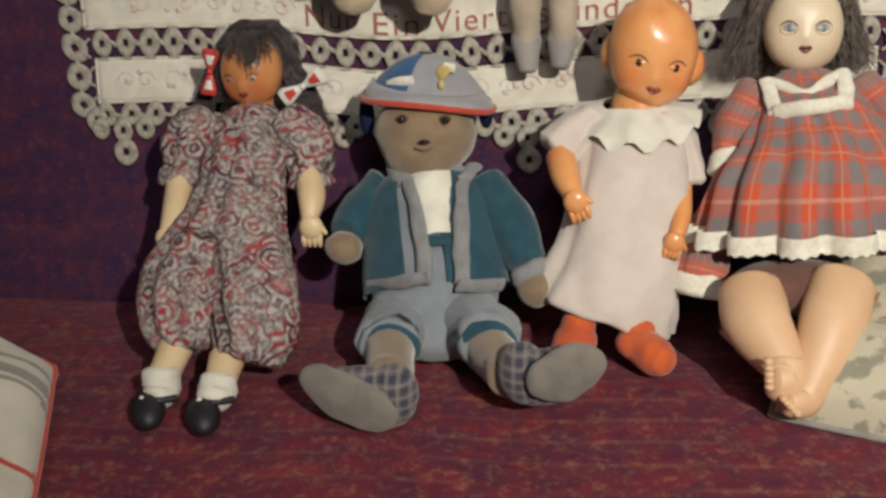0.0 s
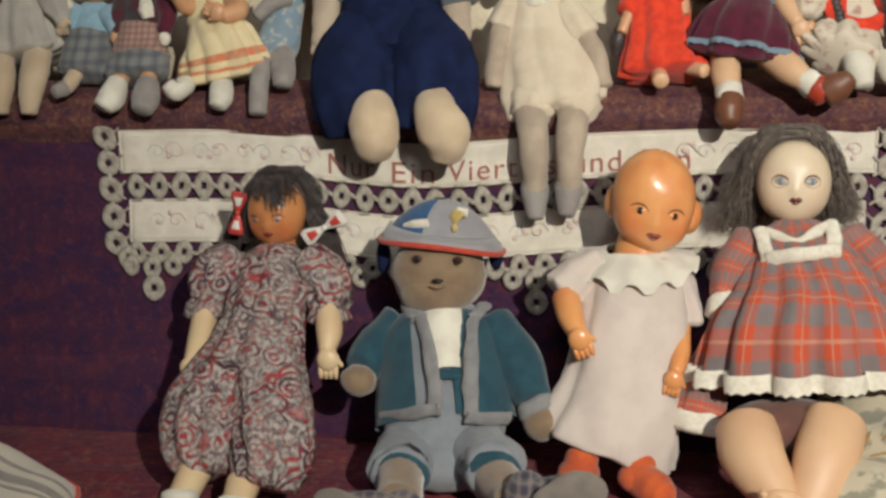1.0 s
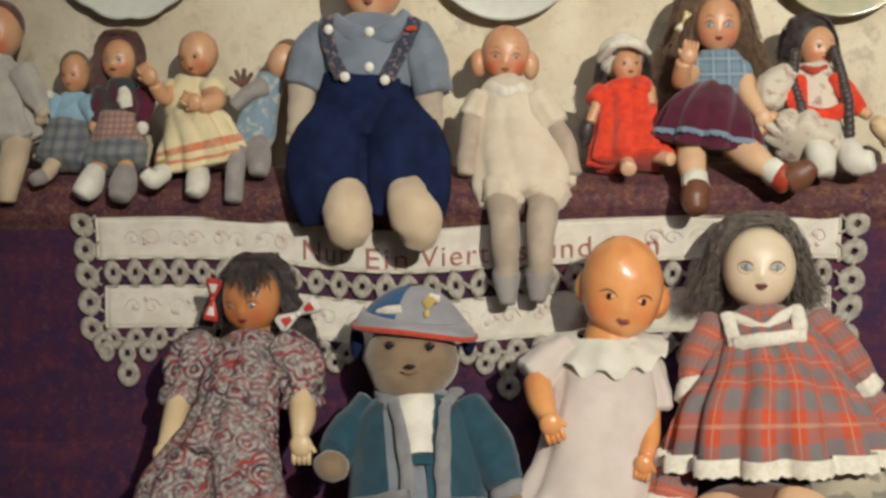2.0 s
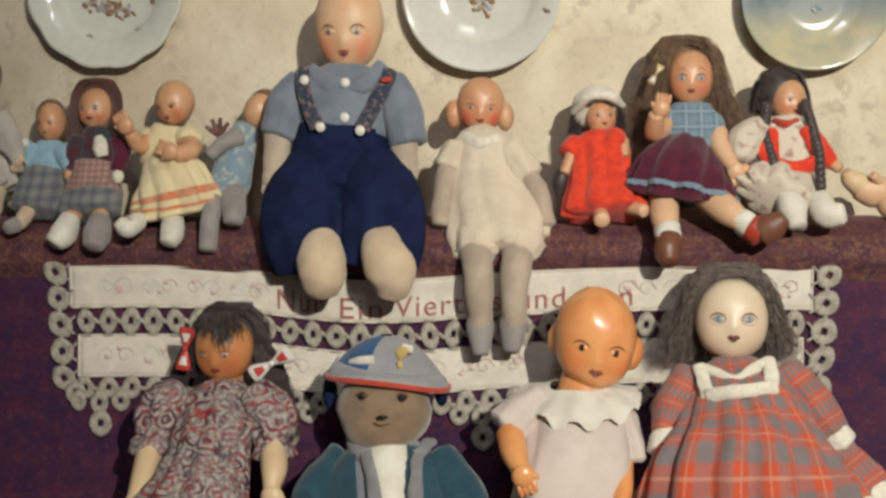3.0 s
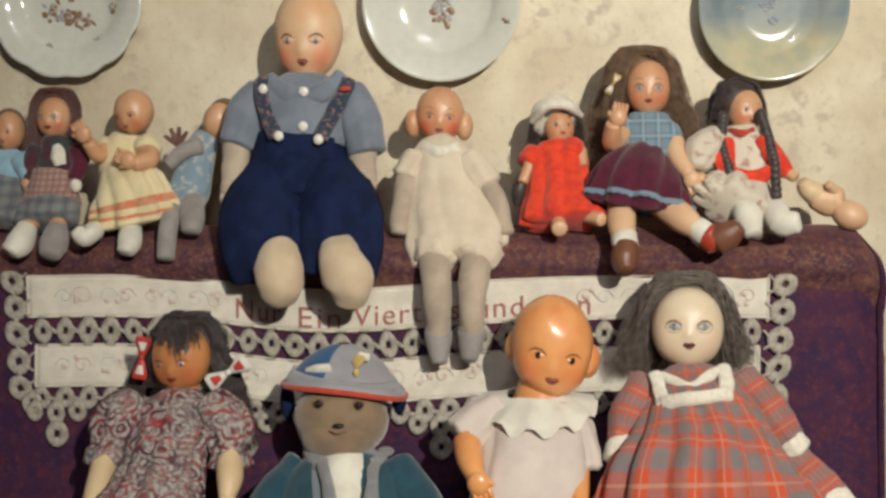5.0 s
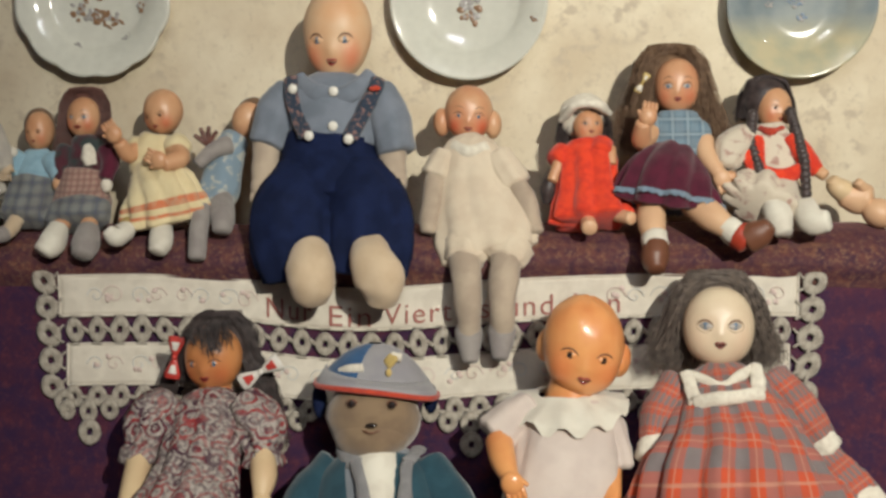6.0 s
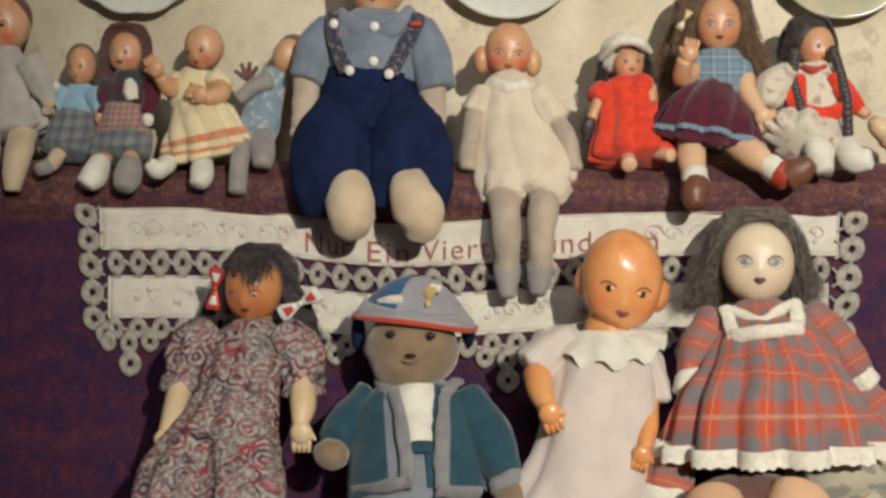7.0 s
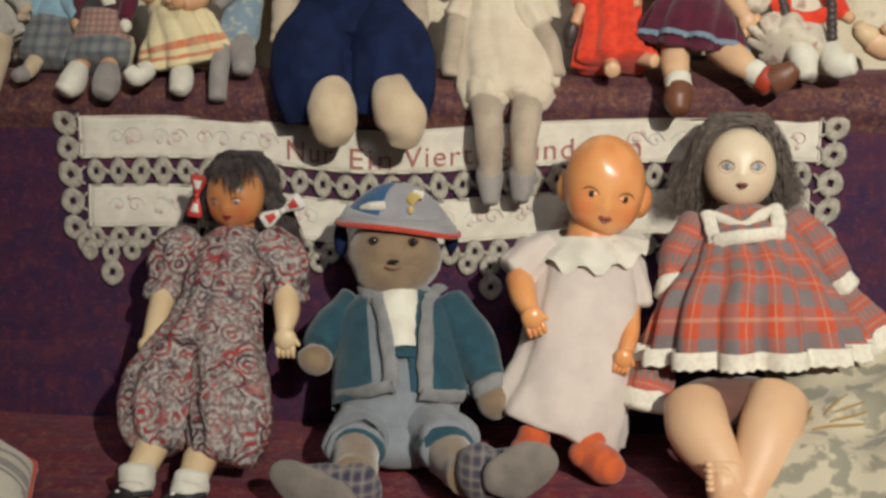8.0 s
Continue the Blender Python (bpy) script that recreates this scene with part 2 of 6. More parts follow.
M = {
    "wallpaper": wallpaper_mat(),
    # ceiling and unseen walls: pale, slightly blue walls chosen to bounce light into shade
    "plaster": plain("plaster", (0.80, 0.77, 0.72), 0.9),
    "bounce_wall": plain("pale_bounce_wall", (0.62, 0.62, 0.68), 0.9),
    "boards": plain("floor_boards", (0.22, 0.14, 0.09), 0.5),
    # one plush: back coloured darker and bluer for shade, roll lighter for caught light
    "sofa_back": velvet("sofa_back_shaded_plush", (0.066, 0.015, 0.034), (0.028, 0.011, 0.044), (0.15, 0.040, 0.045), 40, 9),
    "sofa_roll": velvet("sofa_roll_lit_plush", (0.125, 0.045, 0.038), (0.055, 0.020, 0.036), (0.34, 0.19, 0.10), 60, 14),
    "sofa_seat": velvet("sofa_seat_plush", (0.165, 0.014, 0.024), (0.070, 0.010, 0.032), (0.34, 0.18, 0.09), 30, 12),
    "sofa_wood": plain("dark_wood", (0.05, 0.02, 0.012), 0.35),
    "linen": cloth("linen", (0.70, 0.64, 0.54), (0.62, 0.56, 0.47), 40),
    "crochet": cloth("crochet_yarn", (0.43, 0.385, 0.32), (0.29, 0.255, 0.21), 160),
    "red_thread": plain("red_thread", (0.38, 0.13, 0.11), 0.8),
    "blue_thread": plain("pale_blue_thread", (0.60, 0.60, 0.58), 0.8),
    "pink_thread": plain("pale_pink_thread", (0.66, 0.52, 0.47), 0.8),
    "china": plain("white_porcelain", (0.66, 0.655, 0.575), 0.10),
    "china_scene": porcelain_scene(),
    "motif_brown": plain("brown_glaze", (0.28, 0.16, 0.09), 0.2),
    "motif_grey": plain("grey_glaze", (0.40, 0.38, 0.36), 0.2),
    "motif_blue": plain("blue_glaze", (0.25, 0.32, 0.42), 0.2),
    # dolls
    "floral": floral("rose_lace_cloth"),
    "tan_face": skin("tan_celluloid", (0.55, 0.235, 0.085), (0.45, 0.17, 0.065), 0.28),
    "orange_face": skin("orange_celluloid", (0.74, 0.34, 0.125), (0.64, 0.23, 0.08), 0.3),
    "pale_face": skin("pale_wax", (0.68, 0.56, 0.40), (0.62, 0.47, 0.33), 0.42),
    "ivory": skin("ivory_limb", (0.66, 0.50, 0.30), (0.60, 0.42, 0.25), 0.42),
    "peach": skin("peach_limb", (0.66, 0.42, 0.25), (0.62, 0.37, 0.22), 0.45),
    "pink_face": skin("pink_composition", (0.60, 0.35, 0.195), (0.52, 0.245, 0.125), 0.4),
    "boy_face": skin("boy_composition", (0.66, 0.45, 0.275), (0.64, 0.36, 0.19), 0.48),
    "rosy_face": skin("rosy_celluloid", (0.59, 0.345, 0.195), (0.54, 0.235, 0.12), 0.4),
    "muslin": cloth("muslin_limb", (0.58, 0.45, 0.31), (0.52, 0.39, 0.26), 30),
    "calico": cloth("calico_limb", (0.46, 0.37, 0.28), (0.38, 0.30, 0.23), 30),
    "bear_fur": cloth("brown_felt", (0.24, 0.165, 0.10), (0.20, 0.135, 0.085), 45, soft=0.5),
    "teal": cloth("teal_wool", (0.024, 0.070, 0.095), (0.018, 0.055, 0.078), 50),
    "grey_knit": cloth("grey_knit", (0.24, 0.235, 0.235), (0.20, 0.195, 0.20), 60),
    "grey_pants": cloth("blue_grey_cotton", (0.23, 0.245, 0.265), (0.19, 0.205, 0.23), 30),
    "white_cloth": cloth("white_cotton", (0.72, 0.68, 0.58), (0.64, 0.59, 0.5), 30),
    "lace_white": cloth("white_lace", (0.74, 0.69, 0.58), (0.66, 0.60, 0.50), 160),
    "cream_dress": cloth("cream_flannel", (0.62, 0.53, 0.47), (0.56, 0.47, 0.42), 25),
    "cream_romper": cloth("cream_cotton", (0.66, 0.56, 0.43), (0.60, 0.49, 0.37), 30),
    "plaid_red": plaid("red_tartan", (0.53, 0.070, 0.022), (0.185, 0.155, 0.155), (0.50, 0.24, 0.16), 23, 36, thin=0.06),
    "brown_cloth": cloth("brown_cotton", (0.16, 0.075, 0.055), (0.12, 0.055, 0.045), 40),
    "check_shoe": plaid("checked_slipper", (0.15, 0.13, 0.13), (0.030, 0.030, 0.055), (0.24, 0.20, 0.17), 85, 85, "Object", 0.55, 0.08),
    "sole": cloth("grey_felt_sole", (0.20, 0.17, 0.145), (0.16, 0.14, 0.12), 40),
    "cap_grey": cloth("grey_cap_cotton", (0.30, 0.29, 0.30), (0.26, 0.25, 0.27), 40),
    "cap_blue": cloth("blue_cap_cotton", (0.035, 0.10, 0.22), (0.03, 0.08, 0.18), 40),
    "red_trim": cloth("red_braid", (0.50, 0.06, 0.03), (0.42, 0.05, 0.03), 80),
    "gold": plain("yellow_patch", (0.55, 0.40, 0.14), 0.6),
    "black": plain("black_leather", (0.012, 0.010, 0.014), 0.55),
    "navy": cloth("navy_wool", (0.007, 0.014, 0.054), (0.004, 0.009, 0.036), 40, soft=0.0),
    "chambray": cloth("grey_blue_chambray", (0.20, 0.225, 0.27), (0.16, 0.185, 0.225), 30),
    "braid_band": cloth("flower_braid", (0.03, 0.045, 0.07), (0.22, 0.13, 0.12), 170, lo=0.52, hi=0.60),
    "pearl": plain("white_button", (0.75, 0.72, 0.64), 0.2),
    "red_dress": cloth("red_knit", (0.74, 0.06, 0.022), (0.60, 0.04, 0.02), 90),
    "blue_check": plaid("blue_check", (0.10, 0.17, 0.23), (0.17, 0.25, 0.31), (0.30, 0.38, 0.42), 50, 50, "Object", 0.5, 0.16),
    "maroon": cloth("maroon_wool", (0.095, 0.012, 0.030), (0.07, 0.010, 0.024), 60),
    "blue_trim": cloth("blue_edging", (0.19, 0.25, 0.31), (0.15, 0.2, 0.26), 60),
    "sky_knit": cloth("light_blue_knit", (0.27, 0.42, 0.50), (0.22, 0.35, 0.43), 70),
    "dark_plaid": plaid("dark_tartan", (0.11, 0.12, 0.13), (0.20, 0.21, 0.20), (0.07, 0.08, 0.14), 60, 60, "Object"),
    "apron": plaid("pink_check_apron", (0.30, 0.14, 0.12), (0.36, 0.24, 0.19), (0.2, 0.12, 0.1), 120, 120, "Object", 0.5, 0.2),
    "green_vest": cloth("dark_green_felt", (0.035, 0.05, 0.05), (0.08, 0.02, 0.03), 50),
    "yellow_dress": cloth("pale_yellow_cotton", (0.70, 0.59, 0.36), (0.64, 0.52, 0.30), 30),
    "orange_rick": cloth("orange_braid", (0.60, 0.19, 0.09), (0.55, 0.30, 0.18), 90),
    "blue_print": cloth("blue_print_cotton", (0.20, 0.27, 0.33), (0.42, 0.42, 0.38), 75, lo=0.5, hi=0.6),
    "grey_dress": cloth("grey_white_cotton", (0.46, 0.42, 0.36), (0.38, 0.35, 0.31), 30),
    "white_print": cloth("white_sprigged_cotton", (0.62, 0.54, 0.43), (0.40, 0.24, 0.20), 85, lo=0.55, hi=0.68),
    "hair_dark": hair("dark_brown_hair", (0.025, 0.016, 0.016), (0.065, 0.045, 0.042)),
    "hair_ash": hair("ash_brown_hair", (0.085, 0.065, 0.055), (0.20, 0.155, 0.125)),
    "hair_brown": hair("brown_hair", (0.12, 0.065, 0.035), (0.21, 0.125, 0.07)),
    "hair_auburn": hair("auburn_hair", (0.09, 0.035, 0.028), (0.16, 0.065, 0.05)),
    "eye_white": plain("eye_white", (0.40, 0.36, 0.32), 0.4),
    "eye_blue": plain("eye_blue", (0.16, 0.22, 0.30), 0.3),
    "eye_dark": plain("eye_dark", (0.02, 0.015, 0.015), 0.15),
    "lips": plain("painted_lips", (0.30, 0.035, 0.03), 0.3),
    "dusky_lips": plain("faded_lips", (0.20, 0.045, 0.035), 0.4),
    "brow": plain("painted_brow", (0.16, 0.07, 0.04), 0.5),
    "ribbon_red": plain("red_satin", (0.52, 0.05, 0.04), 0.35),
    "ribbon_white": plain("white_satin", (0.70, 0.66, 0.6), 0.35),
    "shoe_red": plain("red_leather", (0.42, 0.05, 0.025), 0.4),
    "shoe_brown": plain("brown_leather", (0.17, 0.065, 0.035), 0.45),
    "shoe_orange": cloth("orange_felt", (0.58, 0.11, 0.03), (0.46, 0.08, 0.03), 50),
    "shoe_grey": cloth("grey_felt", (0.30, 0.27, 0.25), (0.25, 0.22, 0.21), 50),
    "pillow_print": cloth("sand_print_cotton", (0.52, 0.46, 0.34), (0.27, 0.25, 0.19), 36, lo=0.51, hi=0.57),
    "pillow_brown": plain("ochre_print", (0.34, 0.21, 0.08), 0.9),
    "pillow_white": cloth("white_ticking", (0.62, 0.57, 0.47), (0.56, 0.5, 0.42), 20),
    "pillow_grey": cloth("grey_woven_stripe", (0.30, 0.27, 0.24), (0.25, 0.22, 0.2), 60),
}


# ---- building kit ----
def link(name, bm, mats, parent=None, label="", origin=None):
    """Links a bmesh as one smooth mesh object, its origin at the given place."""
    me = bpy.data.meshes.new(name)
    if origin is not None:
        bmesh.ops.translate(bm, verts=bm.verts, vec=-Vector(origin))
    bm.normal_update()
    bm.to_mesh(me)
    bm.free()
    for m in mats:
        me.materials.append(M[m])
    me.shade_smooth()
    ob = new(name, me)
    if origin is not None:
        ob.location = origin
    if parent is not None:
        ob.parent = parent
        ob.matrix_parent_inverse = Matrix.Translation(parent.location).inverted()
    if label:
        ob["label"] = label
    return ob


def curve_through(values, k):
    """Catmull-Rom resampling of a list of vectors, k steps a span."""
    v = [np.array(a, float) for a in values]
    v = [2 * v[0] - v[1]] + v + [2 * v[-1] - v[-2]]
    out = []
    for i in range(1, len(v) - 2):
        for s in range(k):
            t = s / k
            a, b, c, d = v[i - 1:i + 3]
            out.append(0.5 * (2 * b + (c - a) * t + (2 * a - 5 * b + 4 * c - d) * t * t + (3 * b - a - 3 * c + d) * t ** 3))
    out.append(v[-2])
    return out


class Shape:
    """Gathers rounded forms of several materials into one mesh."""

    def __init__(self):
        self.bm = bmesh.new()
        self.mats = []
        self.uv = self.bm.loops.layers.uv.new("cloth")
        self.blush = self.bm.verts.layers.float.new("blush")

    def slot(self, mat):
        if mat not in self.mats:
            self.mats.append(mat)
        return self.mats.index(mat)

    def ball(self, c, r, mat, turn=(0, 0, 0), seg=18):
        """An ellipsoid."""
        r = (r, r, r) if isinstance(r, (int, float)) else r
        m = Matrix.Translation(c) @ Euler([radians(a) for a in turn]).to_matrix().to_4x4() @ Matrix.Diagonal((*r, 1))
        made = bmesh.ops.create_uvsphere(self.bm, u_segments=seg, v_segments=max(6, seg * 2 // 3), radius=1, matrix=m)
        k = self.slot(mat)
        for f in {f for v in made["verts"] for f in v.link_faces}:
            f.material_index = k

    def tube(self, pts, radii, mat, seg=16, k=5, folds=0, amp=0.0, arc=None, cap=True, phase=0.0, scallop=0.0, full=False, bands=()):
        """A loft along points; radii are numbers or (across, deep). folds/amp: pleats that deepen along it.
        arc: degrees, an open shell, where 270 faces the viewer."""
        rr = [(r, r) if isinstance(r, (int, float)) else r for r in radii]
        p, q = curve_through(pts, k), curve_through(rr, k)
        n, mi = len(p), self.slot(mat)
        a0, a1 = arc if arc else (0, 360)
        closed = arc is None
        count = seg if closed else seg + 1
        rows, length = [], 0.0
        side = None
        rings = []
        for i in range(n):
            d = p[min(i + 1, n - 1)] - p[max(i - 1, 0)]
            d = d / (np.linalg.norm(d) + 1e-9)
            ref = np.array((0, 1.0, 0)) if abs(d[1]) < 0.97 else np.array((0, 0, 1.0)) * (1 if d[1] < 0 else -1)
            u = np.cross(ref, d)
            u /= np.linalg.norm(u)
            if side is not None and np.dot(u, side) < 0:
                u = -u
            side = u
            v = np.cross(d, u)
            if v[1] < 0 and abs(d[1]) < 0.97:
                v = -v
            if i:
                length += np.linalg.norm(p[i] - p[i - 1])
            rings.append((p[i], u, v, d, abs(q[i][0]), abs(q[i][1]), length))
        if cap and closed:
            c0, c1 = rings[0], rings[-1]
            extra0, extra1 = [], []
            for s in (0.35, 0.75):
                w, h = math.sqrt(1 - (1 - s) ** 2), 0.5
                m0, m1 = min(c0[4], c0[5], 0.016), min(c1[4], c1[5], 0.016)
                extra0.append((c0[0] - c0[3] * m0 * (1 - s) * h, c0[1], c0[2], c0[3], c0[4] * w, c0[5] * w, 0))
                extra1.insert(0, (c1[0] + c1[3] * m1 * (1 - s) * h, c1[1], c1[2], c1[3], c1[4] * w, c1[5] * w, c1[6]))
            rings = extra0 + rings + extra1
        turns = np.radians(a0 + (a1 - a0) * np.arange(count) / seg)
        angles, make, paint = turns.tolist(), self.bm.verts.new, mat.startswith(("plaid_red",))
        for i, (o, u, v, d, ru, rv, ln) in enumerate(rings):
            f = i / max(1, len(rings) - 1)
            w = 1 + 1.25 * amp * (1 if full else f ** 0.7) * (1.6 * np.abs(np.cos((folds * turns + phase + 0.9 * np.sin(2 * turns + phase) + 0.5 * np.sin(5 * turns + 2 * phase + 1)) / 2)) - 1) if folds else np.ones(count)
            spots = o + np.outer(np.cos(turns) * w * ru, u) + np.outer(np.sin(turns) * w * rv, v)
            if scallop and i == len(rings) - 1:
                spots = spots + np.outer(np.arange(count) % 2, d) * scallop
            rows.append([(make(q), a / 6.2832, ln) for q, a in zip(spots.tolist(), angles)])
        for i in range(len(rows) - 1):
            for s in range(seg):
                e = (s + 1) % count
                quad = (rows[i][s], rows[i][e], rows[i + 1][e], rows[i + 1][s])
                face = self.bm.faces.new([x[0] for x in quad])
                face.material_index = next((self.slot(b) for f0, f1, b in bands if f0 <= i / len(rows) < f1), mi)
                if not paint:
                    continue
                for loop, (vert, ua, ln), up in zip(face.loops, quad, (0, 1, 1, 0)):
                    loop[self.uv].uv = (ua + (1.0 if closed and up and e == 0 else 0.0), ln)
        if closed and cap:
            for row, flip in ((rows[0], True), (rows[-1], False)):
                f = self.bm.faces.new([x[0] for x in (row[::-1] if flip else row)])
                f.material_index = mi

    def strands(self, roots, mat, count, r=0.0022, jitter=0.006, seed=1, wave=0.0):
        """Locks of hair: each follows a blend of two of the guide curves in roots."""
        rnd = np.random.RandomState(seed)
        guides = np.array([[tuple(p) for p in g] for g in roots], float)
        steps = guides.shape[1]
        a, b = rnd.randint(0, len(guides), count), rnd.randint(0, len(guides), count)
        near = rnd.uniform(0, 0.18, count)[:, None, None]
        way = guides[a] * (1 - near) + guides[b] * near
        j = np.arange(steps)[None, :, None]
        off = rnd.uniform(-1, 1, (count, 1, 3)) * jitter
        ph = rnd.uniform(0, 6.28, (count, 1))
        swing = np.stack([np.sin(j[..., 0] * 2.1 + ph), np.cos(j[..., 0] * 1.7 + ph) * 0.5, 0 * ph + 0 * j[..., 0]], -1)
        way = way + off * (0.35 + 0.9 * j / steps) + swing * wave * (0.3 + j / steps) + rnd.uniform(-1, 1, (count, steps, 3)) * jitter * 0.22
        line = np.stack(curve_through([way[:, i] for i in range(steps)], 2), 1)
        n = line.shape[1]
        ahead = np.gradient(line, axis=1)
        ahead /= np.linalg.norm(ahead, axis=2, keepdims=True) + 1e-9
        u = np.cross(ahead, np.array((0.0, 1.0, 0.15)))
        u /= np.linalg.norm(u, axis=2, keepdims=True) + 1e-6
        v = np.cross(ahead, u)
        thick = r * rnd.uniform(0.7, 1.4, (count, 1, 1)) * (1.2 - 0.8 * np.arange(n)[None, :, None] / n)
        mi, make, face = self.slot(mat), self.bm.verts.new, self.bm.faces.new
        rim = [line + thick * (math.cos(q) * u + math.sin(q) * v) for q in (0.5, 2.6, 4.7)]
        for i in range(count):
            rows = [[make(x) for x in edge[i].tolist()] for edge in rim]
            for p, q in ((0, 1), (1, 2), (2, 0)):
                for k in range(n - 1):
                    f = face((rows[p][k], rows[q][k], rows[q][k + 1], rows[p][k + 1]))
                    f.material_index = mi

    def head(self, c, r, mat, eye="eye_blue", turn=0.0, nod=0.0, lean=0.0, blush=0.5, size=1.0, brow="brow", lips="lips", white="eye_white", mouth=1.0, nose=1.0, chubby=1.0, low=0.0, swirl=0.0):
        """A doll's head: high round skull, full cheeks and jaw, set-in eyes with lids, small nose and moulded mouth.
        turn, nod, lean: degrees sideways, down and over; low: how far down the face the features sit; swirl: moulded hair."""
        c = Vector(c)
        spin = Euler((0, radians(lean), 0)).to_matrix() @ Euler((0, 0, radians(turn))).to_matrix() @ Euler((radians(nod), 0, 0)).to_matrix()
        bumps = [(-33, -20, 0.07 * chubby, 17), (33, -20, 0.07 * chubby, 17), (0, -46, 0.06, 13), (0, -8, 0.08 * nose, 5.5), (-5, -10, 0.02 * nose, 4), (5, -10, 0.02 * nose, 4),
                 (0, 2, 0.015 * nose, 6), (-25, 2, -0.045, 9), (25, 2, -0.045, 9), (0, -23, 0.04, 8), (-52, -42, 0.11, 25), (52, -42, 0.11, 25), (-24, 18, 0.02, 10), (24, 18, 0.02, 10), (-60, 34, 0.045, 26), (60, 34, 0.045, 26), (0, 45, 0.03, 30)]

        def swell(ax, az):
            f = 1.0 - 0.05 * max(0.0, -az / 90)
            for bx, bz, amp, wide in bumps:
                bz += low
                d2 = (min(abs(ax - bx), 360 - abs(ax - bx)) * math.cos(radians(az))) ** 2 + (az - bz) ** 2
                if d2 < 12 * wide * wide:
                    f += amp * math.exp(-d2 / (2 * wide * wide))
            if swirl:
                edge = min(1.0, max(0.0, (az - 30 + 14 * math.cos(radians(ax * 2))) / 12, (abs(ax) - 75) / 20))
                f += edge * swirl * (0.55 + 0.45 * math.sin(radians(ax * 5 + az * 6)) + 0.3 * math.sin(radians(ax * 9 - az * 4)))
            return f

        def on(ax, az, out=1.0):
            p, q = radians(ax), radians(az)
            d = Vector((math.sin(p) * math.cos(q), -math.cos(p) * math.cos(q), math.sin(q))) * swell(ax, az) * out
            d = spin @ d
            return c + Vector((d.x * r[0], d.y * r[1], d.z * r[2]))
        mi = self.slot(mat)
        nx, nz = 64, 44
        rows = []
        for j in range(nz + 1):
            az = -89.5 + 179 * j / nz
            row = []
            for i in range(nx):
                ax = -180 + 360 * i / nx
                v = self.bm.verts.new(on(ax, az))
                v[self.blush] = blush * sum(math.exp(-((ax - bx) ** 2 + (az - low + 19) ** 2) / 380) for bx in (-36, 36))
                row.append(v)
            rows.append(row)
        for j in range(nz):
            for i in range(nx):
                f = self.bm.faces.new((rows[j][i], rows[j][(i + 1) % nx], rows[j + 1][(i + 1) % nx], rows[j + 1][i]))
                f.material_index = mi
        self.bm.faces.new(rows[0][::-1]).material_index = mi
        self.bm.faces.new(rows[-1]).material_index = mi
        e = r[0] * size
        deg = lambda extra: (nod, lean, turn + extra)
        for sd in (-1, 1):
            x, z = 25 * sd, 2 + low
            self.tube([on(x + 13.5 * sd * math.cos(q), z + 8.5 * math.sin(q), 0.992) for q in np.linspace(0, 2 * math.pi, 13)], [e * 0.011] * 13, "brow" if white != mat else mat, seg=6, k=2)
            self.ball(on(x, z, 0.955), (e * 0.215, e * 0.09, e * 0.115), white, deg(25 * sd), 14)
            self.ball(on(x - 0.5 * sd, z, 0.985), (e * 0.125, e * 0.065, e * 0.112), eye, deg(25 * sd), 12)
            self.ball(on(x - 0.5 * sd, z, 1.02), (e * 0.058, e * 0.035, e * 0.058), "eye_dark", deg(25 * sd), 8)
            self.tube([on(x - 13 * sd, z + 2, 0.99), on(x - 5 * sd, z + 7.5, 1.012), on(x + 5 * sd, z + 7.5, 1.012), on(x + 14 * sd, z + 2, 0.99)], [e * 0.012, e * 0.024, e * 0.026, e * 0.012], "brow", seg=6, k=3)
            if brow:
                self.tube([on(x - 12 * sd, z + 16, 0.995), on(x, z + 20, 0.997), on(x + 14 * sd, z + 15, 0.995)], [e * 0.012, e * 0.022, e * 0.010], brow, seg=6, k=3)
        m = mouth * 1.35
        self.tube([on(-9 * m, -23.2 + low, 0.985), on(-4 * m, -20.6 + low, 1.0), on(0, -21.3 + low, 1.0), on(4 * m, -20.6 + low, 1.0), on(9 * m, -23.2 + low, 0.985)], [e * 0.012, e * 0.042, e * 0.034, e * 0.042, e * 0.012], lips, seg=8, k=3)
        self.tube([on(-7 * m, -24.6 + low, 0.985), on(0, -26.6 + low, 1.0), on(7 * m, -24.6 + low, 0.985)], [e * 0.015, e * 0.048, e * 0.015], lips, seg=8, k=3)
        self.tube([on(-8 * m, -23.6 + low, 1.0), on(0, -23.8 + low, 1.012), on(8 * m, -23.6 + low, 1.0)], [e * 0.010, e * 0.020, e * 0.010], "eye_dark", seg=6, k=3)

    def done(self, name, label, category, group=""):
        self.bm.normal_update()
        smooth = ("face", "ivory", "peach", "eye", "lips", "brow", "pearl", "black", "ribbon", "hair", "shoe", "gold")
        firm = {i for i, k in enumerate(self.mats) if any(w in k for w in smooth)}
        for v in self.bm.verts:
            if not v.link_faces or v.link_faces[0].material_index in firm:
                continue
            p = v.co
            v.co = p + v.normal * (0.0030 * noise.noise(p * 34) + 0.0016 * noise.noise(p * 85 + Vector((5, 1, 2))))
        xs = [v.co for v in self.bm.verts]
        base = Vector((sum(v.x for v in xs) / len(xs), sum(v.y for v in xs) / len(xs), min(v.z for v in xs)))
        return tagged(link(name, self.bm, self.mats, origin=base), label, category, group)


